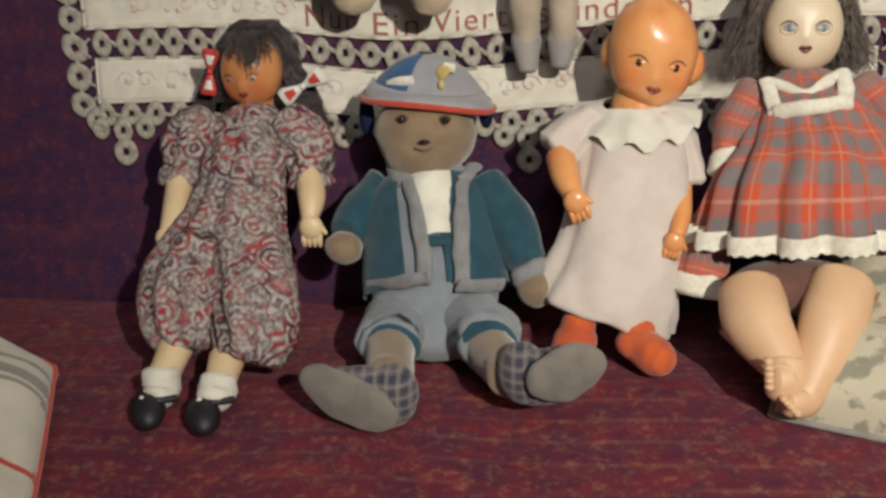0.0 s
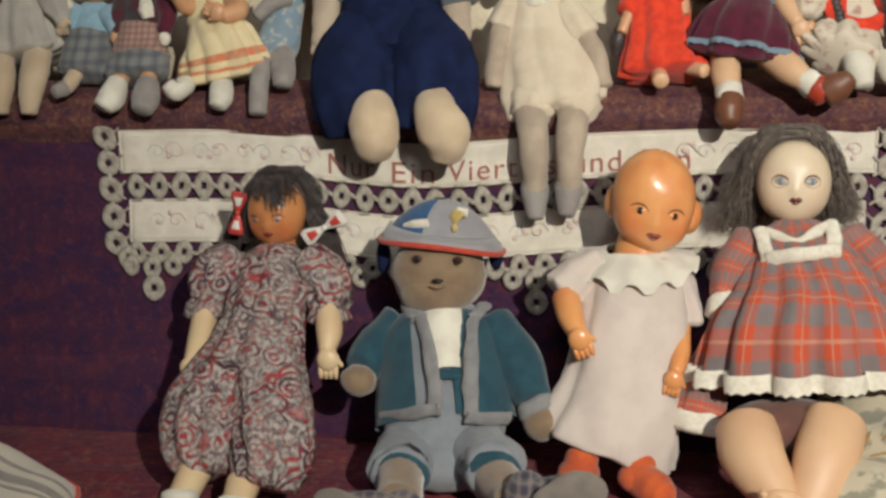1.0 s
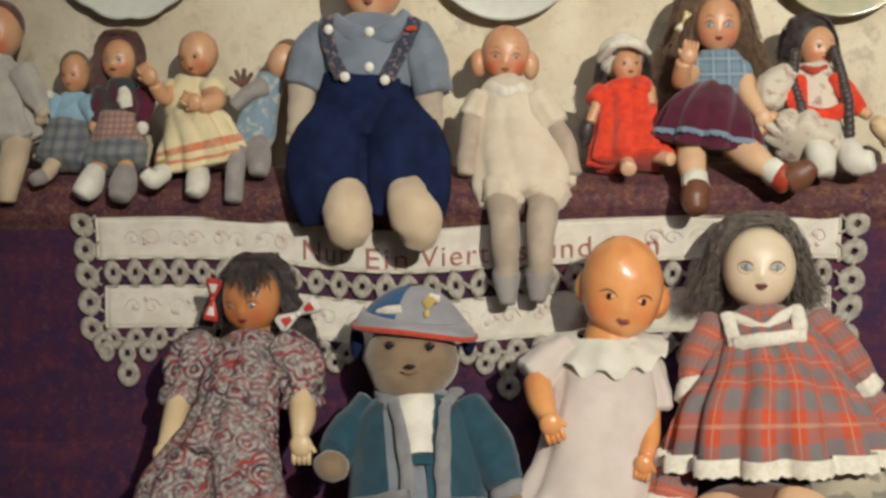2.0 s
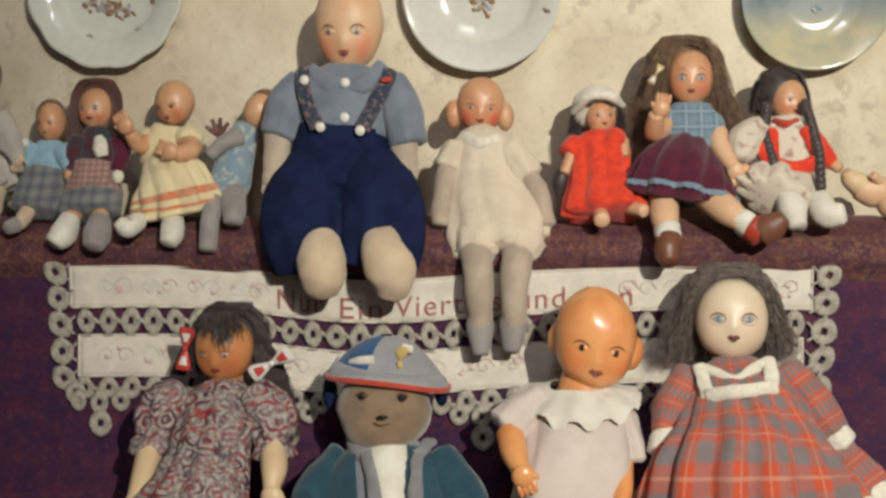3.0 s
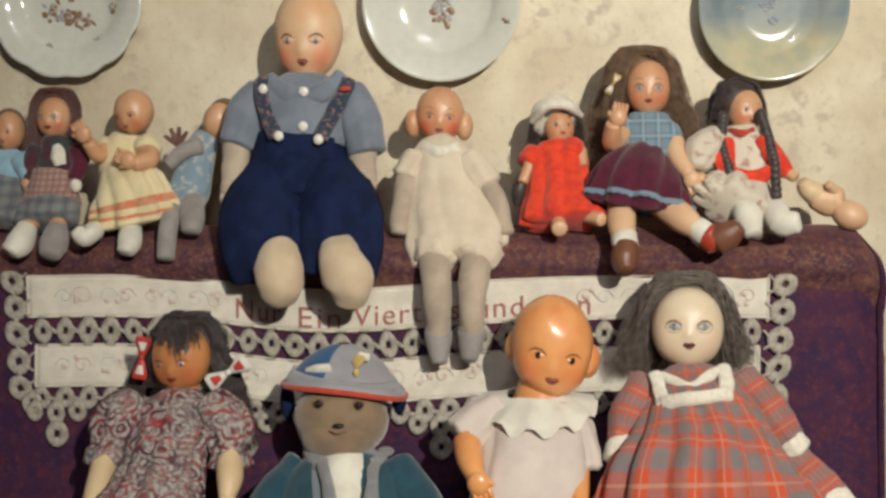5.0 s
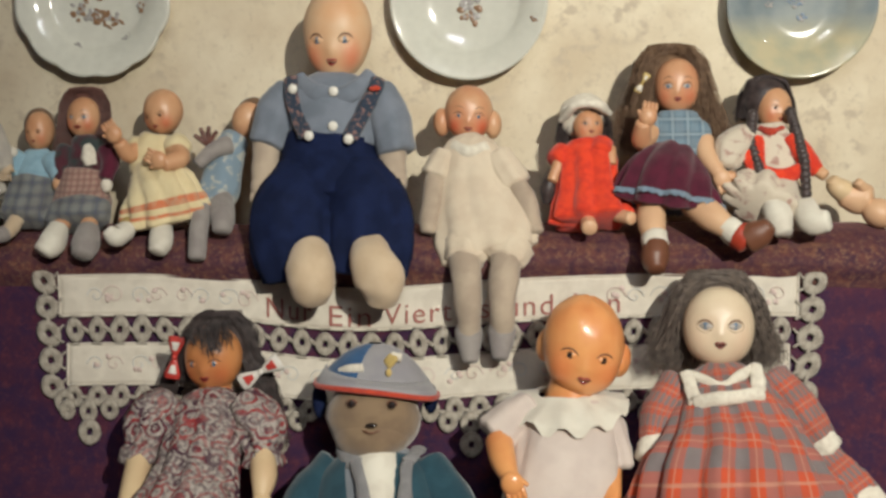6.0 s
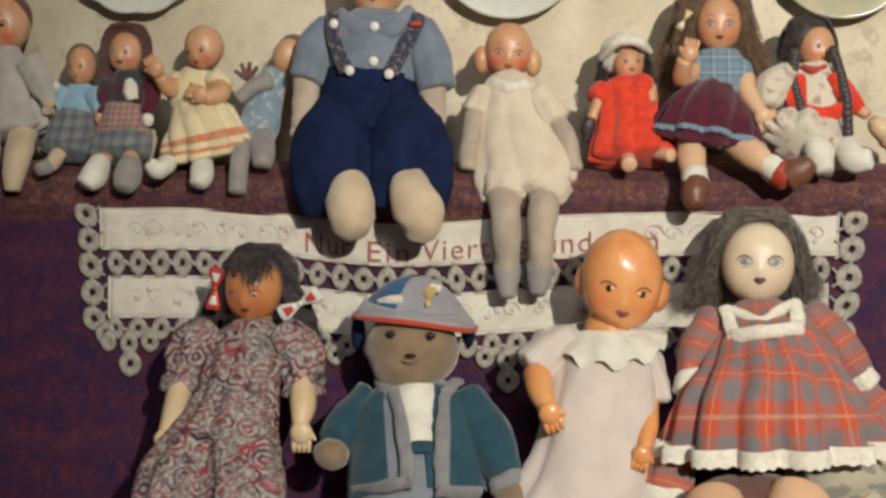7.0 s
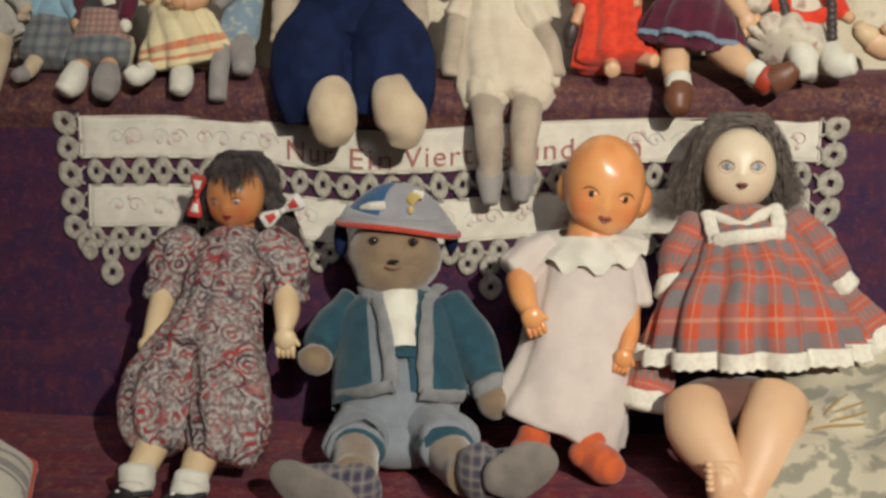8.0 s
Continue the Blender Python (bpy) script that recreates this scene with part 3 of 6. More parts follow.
def box_bm(x0, x1, y0, y1, z0, z1, bevel=0.0, seg=2):
    bm = bmesh.new()
    bmesh.ops.create_cube(bm, size=1, matrix=Matrix.Translation(((x0 + x1) / 2, (y0 + y1) / 2, (z0 + z1) / 2)) @ Matrix.Diagonal((x1 - x0, y1 - y0, z1 - z0, 1)))
    if bevel:
        bmesh.ops.bevel(bm, geom=bm.edges[:], offset=bevel, segments=seg, profile=0.5, affect="EDGES")
    return bm


def rough_up(bm, amp, scale, seed=0):
    for v in bm.verts:
        v.co += v.normal * amp * noise.noise(v.co * scale + Vector((seed, seed * 1.7, 0)))


# ---- the room ----
# only the north wall shows; the unseen rest is added to bounce lamp light
for name, dims, mat in (
        ("floor", (-2.4, 2.4, -3.4, 0.3, -0.05, 0), "boards"), ("ceiling", (-2.4, 2.4, -3.4, 0.3, 2.5, 2.55), "plaster"),
        ("wall_north", (-2.4, 2.4, 0.185, 0.3, 0, 2.5), "wallpaper"), ("wall_south", (-2.4, 2.4, -3.4, -3.3, 0, 2.5), "bounce_wall"),
        ("wall_east", (2.3, 2.4, -3.3, 0.185, 0, 2.5), "bounce_wall"), ("wall_west", (-2.4, -2.3, -3.3, 0.185, 0, 2.5), "bounce_wall")):
    kinds = {"floor": "dark boarded floor under the sofa", "ceiling": "plain unseen ceiling, added to bounce light"}
    tagged(link(name, box_bm(*dims), [mat]), kinds.get(name, "room wall, sprigged cream paper behind the sofa, plain unseen bounce walls elsewhere"), name.split("_")[0], kind="structure")


# ---- the sofa ----
def grid_bm(nx, ny, fn):
    bm = bmesh.new()
    vs = [[bm.verts.new(fn(i / nx, j / ny)) for i in range(nx + 1)] for j in range(ny + 1)]
    for j in range(ny):
        for i in range(nx):
            bm.faces.new((vs[j][i], vs[j][i + 1], vs[j + 1][i + 1], vs[j + 1][i]))
    return bm


SOFA_L, SOFA_R, SEAT = -1.02, 0.652, 0.45


def back_front(z):
    """Depth of the backrest's face at height z."""
    return -0.055 + 0.06 * min(1.0, max(0.0, (z - 0.46) / 0.36)) ** 0.8


def backrest_outline():
    """Side profile of the backrest, from the seat up over the rounded top to the wall side."""
    pts = [(back_front(z), z) for z in np.linspace(0.36, 0.845, 12)]
    for a in np.linspace(0, 180, 15):
        pts.append((0.075 - 0.085 * math.cos(radians(a)), 0.875 + 0.048 * math.sin(radians(a))))
    return pts + [(0.165, 0.36)]


def make_sofa():
    sofa = tagged(new("sofa"), "old dark red plush sofa with pressed ornament, against the papered wall", "sofa")
    sofa.location = (-0.18, -0.25, 0)
    prof = backrest_outline()
    # lit tint on the convex roll, shaded tint on the panel below it
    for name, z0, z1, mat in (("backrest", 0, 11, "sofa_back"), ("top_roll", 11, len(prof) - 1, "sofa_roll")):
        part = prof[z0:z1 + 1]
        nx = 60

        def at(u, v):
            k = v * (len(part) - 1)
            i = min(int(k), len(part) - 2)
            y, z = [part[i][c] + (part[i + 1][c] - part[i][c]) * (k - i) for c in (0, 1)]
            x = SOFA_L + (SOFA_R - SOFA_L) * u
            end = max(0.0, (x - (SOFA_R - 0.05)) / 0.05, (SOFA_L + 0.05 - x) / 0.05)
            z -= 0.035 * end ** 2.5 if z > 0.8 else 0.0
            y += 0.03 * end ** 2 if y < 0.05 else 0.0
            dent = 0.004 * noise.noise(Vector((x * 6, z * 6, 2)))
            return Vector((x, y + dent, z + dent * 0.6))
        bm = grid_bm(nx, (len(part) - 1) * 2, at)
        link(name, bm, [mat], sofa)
    for x0, x1 in ((SOFA_L, SOFA_L + 0.004), (SOFA_R - 0.004, SOFA_R)):
        bm = bmesh.new()
        ring = [(y * 0.92 + 0.008, z - 0.034 if z > 0.8 else z) for y, z in prof]
        a = [bm.verts.new((x0, y, z)) for y, z in ring]
        b = [bm.verts.new((x1, y, z)) for y, z in ring]
        bm.faces.new(a)
        bm.faces.new(b[::-1])
        for i in range(len(ring)):
            j = (i + 1) % len(ring)
            bm.faces.new((a[i], b[i], b[j], a[j]))
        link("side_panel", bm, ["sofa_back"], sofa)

    def seat_at(u, v):
        x = SOFA_L + (SOFA_R - SOFA_L) * u
        y = -0.62 + 0.60 * v
        edge = min(1.0, v / 0.12)
        z = SEAT - 0.07 * (1 - edge) ** 2.2 + 0.012 * math.sin(math.pi * min(1, max(0, v))) + 0.006 * noise.noise(Vector((x * 5, y * 5, 0)))
        return Vector((x, y - 0.0, z - 0.006))
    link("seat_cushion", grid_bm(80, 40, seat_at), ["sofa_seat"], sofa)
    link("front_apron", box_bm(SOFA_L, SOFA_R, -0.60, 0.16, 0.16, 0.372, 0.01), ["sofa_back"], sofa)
    for x in (SOFA_L + 0.06, SOFA_R - 0.06):
        for y in (-0.55, 0.1):
            s = Shape()
            s.tube([(x, y, 0.0), (x, y, 0.06), (x, y, 0.17)], [0.018, 0.032, 0.026], "sofa_wood", k=4)
            link("leg", s.bm, s.mats, sofa)
    return sofa


make_sofa()


# ---- plates on the wall ----
def make_plate(x, z, r, mat, label, waves, marks):
    """A glazed plate hung flat on the wall; marks: (dx, dz, size, material) painted sprigs."""
    prof = [(0.0, 0.012), (0.35, 0.012), (0.60, 0.011), (0.66, 0.006), (0.72, -0.001), (0.84, -0.006), (0.96, -0.011), (1.0, -0.012), (1.0, -0.008), (0.86, 0.0), (0.66, 0.016), (0.55, 0.020), (0.0, 0.020)]
    bm = bmesh.new()
    seg = 96
    rows = []
    for k, (pr, py) in enumerate(prof):
        row = []
        for s in range(seg):
            a = 2 * math.pi * s / seg
            f = 1 + waves * max(0, pr - 0.75) * 4 * abs(math.sin(a * 6)) if waves else 1
            row.append(bm.verts.new((x + math.cos(a) * max(pr, 0.001) * r * f, 0.157 + py, z + math.sin(a) * max(pr, 0.001) * r * f)))
        rows.append(row)
    for a, b in zip(rows, rows[1:]):
        for s in range(seg):
            e = (s + 1) % seg
            bm.faces.new((a[s], a[e], b[e], b[s]))
    bm.faces.new(rows[0])
    bm.faces.new(rows[-1][::-1])
    bmesh.ops.recalc_face_normals(bm, faces=bm.faces)
    plate = tagged(link("wall_plate", bm, [mat], origin=(x, 0.18, z)), label, "plate", "plates on the wall")
    rnd = random.Random(int(x * 100) + 7)
    for dx, dz, size, mark in marks:
        s = Shape()
        rr = math.hypot(dx, dz) / r
        depth = 0.157 + float(np.interp(rr, [q[0] for q in prof[:8]], [q[1] for q in prof[:8]])) - 0.0008
        for i in range(16):
            ox, oz = rnd.gauss(0, 0.5) * size, rnd.gauss(0, 0.4) * size
            s.ball((x + dx + ox, depth, z + dz + oz), (size * rnd.uniform(0.18, 0.42), 0.0012, size * rnd.uniform(0.12, 0.28)), mark if i % 3 else "motif_grey", (0, rnd.uniform(0, 90), 0), 10)
        link("painted_motif", s.bm, s.mats, plate, "small painted sprig")
    return plate


make_plate(-0.492, 1.252, 0.115, "china", "white porcelain plate with scalloped rim and brown flowers", 0.035,
           [(-0.022, -0.020, 0.017, "motif_brown"), (-0.002, -0.028, 0.018, "motif_brown"), (0.018, -0.034, 0.016, "motif_brown"), (0.070, -0.016, 0.011, "motif_brown"), (0.045, -0.06, 0.007, "motif_grey"), (-0.03, -0.07, 0.007, "motif_grey")])
make_plate(0.061, 1.236, 0.113, "china", "white porcelain plate with a small brown centre picture", 0.0,
           [(0.002, -0.020, 0.017, "motif_brown"), (0.000, 0.002, 0.018, "motif_grey"), (0.004, 0.020, 0.017, "motif_brown"), (0.094, -0.028, 0.006, "motif_brown"), (-0.075, 0.02, 0.005, "motif_brown")])
make_plate(0.526, 1.222, 0.103, "china_scene", "glazed plate painted with pale sky and meadow", 0.0,
           [(0.0, 0.006, 0.010, "motif_blue"), (0.004, -0.018, 0.008, "motif_blue"), (-0.04, 0.0, 0.006, "motif_grey")])


# ---- the embroidered runner ----
def hang(x, z, out=0.006):
    """A place on the backrest's face."""
    return Vector((x, back_front(z) - out, z))


def sag(x):
    """How far the runner's edges hang down at x."""
    return 0.020 * math.exp(-((x + 0.10) / 0.17) ** 2) + 0.003 * math.sin(9 * x + 0.6)


def make_runner():
    runner = tagged(new("sofa_runner"), "white linen runner with crochet lace and red embroidered motto", "runner")
    runner.location = hang(0, 0.78)
    for za, zb, w in ((0.862, 0.806, 0.5), (0.768, 0.712, 0.488)):
        def at(u, v):
            x = -w + 2 * w * u
            z = za + (zb - za) * v - sag(x) * (1 if za > 0.8 else 1.15)
            return hang(x, z, 0.007 + 0.0018 * noise.noise(Vector((x * 22, z * 22, 1))))
        bm = grid_bm(110, 8, at)
        ext = bmesh.ops.extrude_face_region(bm, geom=bm.faces[:])
        bmesh.ops.translate(bm, verts=[e for e in ext["geom"] if isinstance(e, bmesh.types.BMVert)], vec=(0, 0.002, 0))
        link("linen_band", bm, ["linen"], runner)
        hem = Shape()
        for v in (0.0, 1.0):
            hem.tube([at(u, v) for u in np.linspace(0, 1, 30)], [0.0016] * 30, "linen", seg=6, k=2)
        for u in (0.0, 1.0):
            hem.tube([at(u, v) for v in np.linspace(0, 1, 5)], [0.0018] * 5, "linen", seg=6, k=2)
        link("hem", hem.bm, hem.mats, runner)
    # crochet rings, one mesh shared
    ring = bpy.data.meshes.new("lace_ring")
    bm = bmesh.new()
    seg, sec = 14, 6
    vs = []
    for i in range(seg):
        a = 2 * math.pi * i / seg
        w = 0.0050 * (1 + 0.08 * math.cos(4 * a))
        vs.append([bm.verts.new(((0.0082 + w * math.cos(b)) * math.cos(a), 0.0024 * math.sin(b), (0.0082 + w * math.cos(b)) * math.sin(a))) for b in [2 * math.pi * j / sec for j in range(sec)]])
    for i in range(seg):
        for j in range(sec):
            bm.faces.new((vs[i][j], vs[(i + 1) % seg][j], vs[(i + 1) % seg][(j + 1) % sec], vs[i][(j + 1) % sec]))
    bm.to_mesh(ring)
    bm.free()
    ring.materials.append(M["crochet"])
    ring.shade_smooth()
    rnd = random.Random(4)

    def put(x, z, sx=1.0, sz=1.0, lean=0.0):
        ob = new("lace_ring", ring)
        ob.parent = runner
        ob.matrix_parent_inverse = Matrix.Translation(runner.location).inverted()
        ob.location = hang(x, z, 0.009)
        ob.rotation_euler = (rnd.uniform(-0.1, 0.1), lean + rnd.uniform(-0.2, 0.2), 0)
        ob.scale = (sx * rnd.uniform(0.92, 1.08), 1, sz * rnd.uniform(0.92, 1.08))

    bars = Shape()

    def bar(x0, z0, x1, z1, r=0.0019):
        mid = hang((x0 + x1) / 2 + rnd.uniform(-0.001, 0.001), (z0 + z1) / 2, 0.0095)
        bars.tube([hang(x0, z0, 0.009), mid, hang(x1, z1, 0.009)], [r] * 3, "crochet", seg=6, k=2)
    n = 31
    for i in range(n):
        x = -0.478 + 0.956 * i / (n - 1)
        zt, zb = 0.806 - sag(x), 0.768 - sag(x) * 1.15
        put(x, (zt + zb) / 2, 1.02, 1.42)
        if i < n - 1:
            h = 0.956 / (n - 1)
            bar(x + h * 0.38, (zt + zb) / 2 + 0.003, x + h * 0.62, (zt + zb) / 2 - 0.002, 0.0032)
            bar(x - h * 0.22, zt, x + h * 0.22, zt, 0.0016)
            bar(x - h * 0.22, zb, x + h * 0.22, zb, 0.0016)
    n = 30
    for i in range(n):
        x = -0.478 + 0.956 * i / (n - 1)
        zb = 0.712 - sag(x) * 1.15
        put(x, zb - 0.015, 1.02, 1.25)
        if i < n - 1:
            h = 0.956 / (n - 1)
            bar(x + h * 0.36, zb - 0.016, x + h * 0.64, zb - 0.017, 0.003)
            bar(x - h * 0.2, zb - 0.001, x + h * 0.2, zb - 0.001, 0.0016)
    for c in (-0.458, -0.195, 0.07, 0.335):
        zb = 0.712 - sag(c) * 1.15
        for dx, dz, k in ((-0.03, -0.034, 1.0), (0.0, -0.036, 1.1), (0.03, -0.033, 1.0), (0.002, -0.064, 1.25)):
            put(c + dx, zb + dz, k * 0.95, k * 1.15)
    for side in (-1, 1):
        for i in range(5):
            z = 0.853 - 0.0365 * i
            edge = 0.5 - 0.012 * i / 4
            put(side * (edge + 0.021), z, 1.25, 1.5, side * 0.45)
            if i:
                bar(side * (edge + 0.021), z + 0.0155, side * (edge + 0.023), z + 0.0225, 0.003)
            bar(side * edge, z + 0.012, side * (edge + 0.012), z)
            bar(side * edge, z - 0.012, side * (edge + 0.012), z - 0.004)
        put(side * 0.492, 0.688, 1.2, 1.3)
    link("lace_mesh", bars.bm, bars.mats, runner)
    # embroidered sprays and scrolls
    for za, x0, x1 in ((0.834, -0.46, -0.25), (0.834, 0.25, 0.46), (0.74, -0.46, 0.46)):
        x = x0
        while x < x1:
            t = Shape()
            for k in range(2):
                cx, size, flip = x + 0.012 + 0.026 * k, rnd.uniform(0.010, 0.015), rnd.choice((-1, 1))
                pts = [hang(cx + flip * size * (1.15 - w) * math.cos(7.5 * w), za - sag(cx) + size * (1.1 - w) * math.sin(7.5 * w), 0.0083) for w in np.linspace(0, 1, 9)]
                t.tube(pts, [0.0008] * 9, "blue_thread" if (k + int(x * 50)) % 2 else "pink_thread", seg=5, k=2)
            for k in range(3):
                t.ball(hang(x + rnd.uniform(0.005, 0.04), za - sag(x) + rnd.uniform(-0.012, 0.012), 0.0082), (0.004, 0.0012, 0.0035), "pink_thread", (0, rnd.uniform(0, 90), 0), 8)
            link("embroidered_spray", t.bm, t.mats, runner)
            x += 0.062
    # the motto
    for word, x0, width, z0 in (("Nur", -0.207, 0.062, 0.796), ("Ein", -0.121, 0.056, 0.792), ("Viertelstündchen", -0.047, 0.316, 0.794)):
        cu = bpy.data.curves.new("motto_word", "FONT")
        cu.body, cu.size, cu.space_character, cu.extrude, cu.offset = word, 0.040, 1.12, 0.0005, -0.0003
        tmp = bpy.data.objects.new("motto_word", cu)
        scene.collection.objects.link(tmp)
        bpy.context.view_layer.update()
        me = bpy.data.meshes.new_from_object(tmp.evaluated_get(bpy.context.evaluated_depsgraph_get()))
        bpy.data.objects.remove(tmp)
        hi = max(v.co.x for v in me.vertices)
        lo = min(v.co.x for v in me.vertices)
        for v in me.vertices:
            x = x0 + (v.co.x - lo) / (hi - lo) * width
            z = z0 + v.co.y - (sag(x) - sag(-0.1))
            v.co = hang(x, z, 0.0102 + v.co.z)
        me.materials.clear()
        me.materials.append(M["red_thread"])
        ob = new("motto_word", me)
        ob.parent = runner
        ob.matrix_parent_inverse = Matrix.Translation(runner.location).inverted()
        ob["label"] = "dark red embroidered word"


make_runner()


# ---- cushions on the seat ----
def make_cushion(m, w, d, t, label, mats, bands=(), piping=None, crease=0.012):
    """A stuffed cushion, lying in its own x and y; bands: (y, half width, material) woven stripes on top."""
    root = tagged(new("cushion"), label, "cushion", "cushions on the seat")
    root.location = m.translation

    def puff(u, v):
        a, b = 2 * u - 1, 2 * v - 1
        return max(0.0, (1 - a ** 4) * (1 - b ** 4)) ** 0.5
    for name, sgn in (("cover_top", 1), ("cover_bottom", -1)):
        def at(u, v):
            a, b = 2 * u - 1, 2 * v - 1
            pull = 1 - 0.05 * (a * a * b * b)
            p = Vector((a * w / 2 * (1 - 0.04 * (1 - b * b)) * pull, b * d / 2 * (1 - 0.04 * (1 - a * a)) * pull, sgn * t / 2 * puff(u, v)))
            p.z += sgn * crease * puff(u, v) * noise.noise(Vector((a * 2.6, b * 2.6, w * 9)))
            return m @ p
        bm = grid_bm(36, 36, at)
        slots = [mats]
        for yb, hw, mat in bands:
            if sgn > 0:
                slots.append(mat)
                for f in bm.faces:
                    c = m.inverted() @ f.calc_center_median()
                    if abs(c.y - yb) < hw:
                        f.material_index = len(slots) - 1
        link(name, bm, slots, root)
    if piping:
        s = Shape()
        loop = [(-1, -1), (0, -1), (1, -1), (1, 0), (1, 1), (0, 1), (-1, 1), (-1, 0), (-1, -1)]
        pts = []
        for p, q in zip(loop, loop[1:]):
            for k in range(4):
                a, b = p[0] + (q[0] - p[0]) * k / 4, p[1] + (q[1] - p[1]) * k / 4
                pull = 1 - 0.05 * (a * a * b * b)
                pts.append(m @ Vector((a * w / 2 * (1 - 0.04 * (1 - b * b)) * pull, b * d / 2 * (1 - 0.04 * (1 - a * a)) * pull, 0)))
        s.tube(pts + pts[:1], [0.004] * (len(pts) + 1), piping, seg=6, k=2)
        link("piping", s.bm, s.mats, root)
    return root


def tilted(corner, along, back, w, d):
    """A cushion's pose from its right back corner and the ways of its two edges."""
    x = Vector(along).normalized()
    z = x.cross(Vector(back)).normalized()
    y = z.cross(x)
    m = Matrix((x, y, z)).transposed().to_4x4()
    m.translation = Vector(corner) - x * w / 2 - y * d / 2
    return m


make_cushion(tilted((-0.424, -0.365, 0.5), (0.758, 0.315, -0.572), (-0.293, 0.945, 0.135), 0.30, 0.27), 0.30, 0.27, 0.05, "white ticking cushion with grey stripes and red piping", "pillow_white",
             bands=((0.055, 0.012, "pillow_grey"), (0.03, 0.004, "pillow_grey"), (0.082, 0.004, "pillow_grey"), (-0.075, 0.005, "red_trim")), piping="red_trim")
SAND_POSE = pose(0.540, -0.275, 0.522, 22, 0, -22)
big = make_cushion(SAND_POSE, 0.33, 0.35, 0.12, "sand-coloured printed cotton cushion under a doll", "pillow_print", piping="pillow_grey", crease=0.03)
for k, (a, b) in enumerate((((0.454, -0.300, 0.499), (0.512, -0.290, 0.504)), ((0.446, -0.290, 0.515), (0.458, -0.270, 0.528)), ((0.470, -0.280, 0.509), (0.498, -0.260, 0.536)), ((0.475, -0.290, 0.503), (0.516, -0.280, 0.521)), ((0.482, -0.280, 0.513), (0.515, -0.270, 0.530)))):
    s = Shape()
    a, b = Vector(a), Vector(b)
    inv = SAND_POSE.inverted()
    mm = SAND_POSE
    pts = []
    for f in (0, 0.33, 0.66, 1):
        q = inv @ a.lerp(b, f)
        u, v = q.x / 0.165, q.y / 0.175
        q.z = 0.0595 * max(0.0, (1 - u ** 4) * (1 - v ** 4)) ** 0.5 + 0.001 + 0.02 * max(0.0, (1 - u ** 4) * (1 - v ** 4)) ** 0.5 * noise.noise(Vector((u * 2.6, v * 2.6, 0.33 * 9)))
        pts.append(mm @ q)
    s.tube(pts, [0.0012, 0.0018, 0.0017, 0.001], "pillow_brown", seg=6, k=3)
    link("printed_twig", s.bm, s.mats, big, "ochre printed twig")


# ---- dolls on the seat ----
FRONT, TOP = "dolls on the seat", "dolls along the backrest"


def hair_cap(s, c, r, mat, drop, count, seed, spread=1.15, fringe=0.0, back=0.01, jitter=0.006, lock=0.0022, part=0.0):
    """Hair combed from a parting down both sides of a head at c; drop: how far below the centre it hangs."""
    c = Vector(c)
    s.ball(c + Vector((0, back + 0.004, r[2] * 0.12)), (r[0] * 1.02, r[1] * 0.94, r[2] * 1.0), mat)
    guides = []
    for side in (-1, 1):
        for a in np.linspace(0.0, 1.0, 7):
            yy = -r[1] * (0.75 - 1.5 * a)
            guides.append([c + Vector((part * r[0], yy * 0.5, r[2] * 1.1)), c + Vector((side * r[0] * 0.72, yy * 0.8, r[2] * 0.86)),
                           c + Vector((side * r[0] * spread, yy * 0.7 + back, r[2] * 0.1)), c + Vector((side * r[0] * spread * 1.08, yy * 0.5 + back, -drop * 0.55)),
                           c + Vector((side * r[0] * spread * (1.0 + 0.15 * a), yy * 0.4 + back, -drop))])
    s.strands(guides, mat, count * 4, lock * 0.42, jitter * 1.5, seed, jitter * 0.5)
    if fringe:
        g = []
        for a in np.linspace(-0.8, 0.8, 9):
            g.append([c + Vector((a * r[0] * 0.4, -r[1] * 0.3, r[2] * 1.08)), c + Vector((a * r[0] * 0.75, -r[1] * 0.82, r[2] * 0.8)), c + Vector((a * r[0] * 0.85, -r[1] * 1.06, r[2] * (0.75 - fringe)))])
        s.strands(g, mat, int(count * 1.5), lock * 0.42, jitter * 0.9, seed + 1)


def mane(s, c, r, mat, drop, flare, count, seed, lock=0.0007, face=62, part=0.0, back=0.0, jitter=0.006, wave=0.003, top=1.06):
    """Loose hair combed from a crown parting over the skull and hanging free; face: half angle left open in front."""
    c = Vector(c)
    s.ball(c + Vector((0, 0.006, r[2] * 0.06)), (r[0] * 0.99, r[1] * 0.92, r[2] * 0.97), mat)
    guides = []
    for side in (-1, 1):
        for q in np.linspace(0.0, 1.0, 12):
            a = radians(face + (178 - face) * q)
            x, y = math.sin(a) * side, -math.cos(a)
            y0 = -0.42 + 1.0 * q
            long = drop * (0.92 + 0.12 * math.sin(9 * q + seed))
            guides.append([c + Vector((part * r[0], y0 * r[1] * 0.8, r[2] * top * (1 - 0.12 * abs(y0)))),
                           c + Vector((r[0] * (0.55 * side + part * 0.4), (0.55 * y + 0.35 * y0) * r[1], r[2] * top * 0.90)),
                           c + Vector((x * r[0] * 1.02, y * r[1] * 1.0, r[2] * 0.42)),
                           c + Vector((x * r[0] * (1.06 + 0.3 * flare), y * r[1] + back * 0.5, -long * 0.25)),
                           c + Vector((x * r[0] * (1.06 + 0.8 * flare), y * r[1] * 0.9 + back, -long * 0.65)),
                           c + Vector((x * r[0] * (1.06 + flare), y * r[1] * 0.8 + back, -long))])
    s.strands(guides, mat, count, lock, jitter, seed, wave)


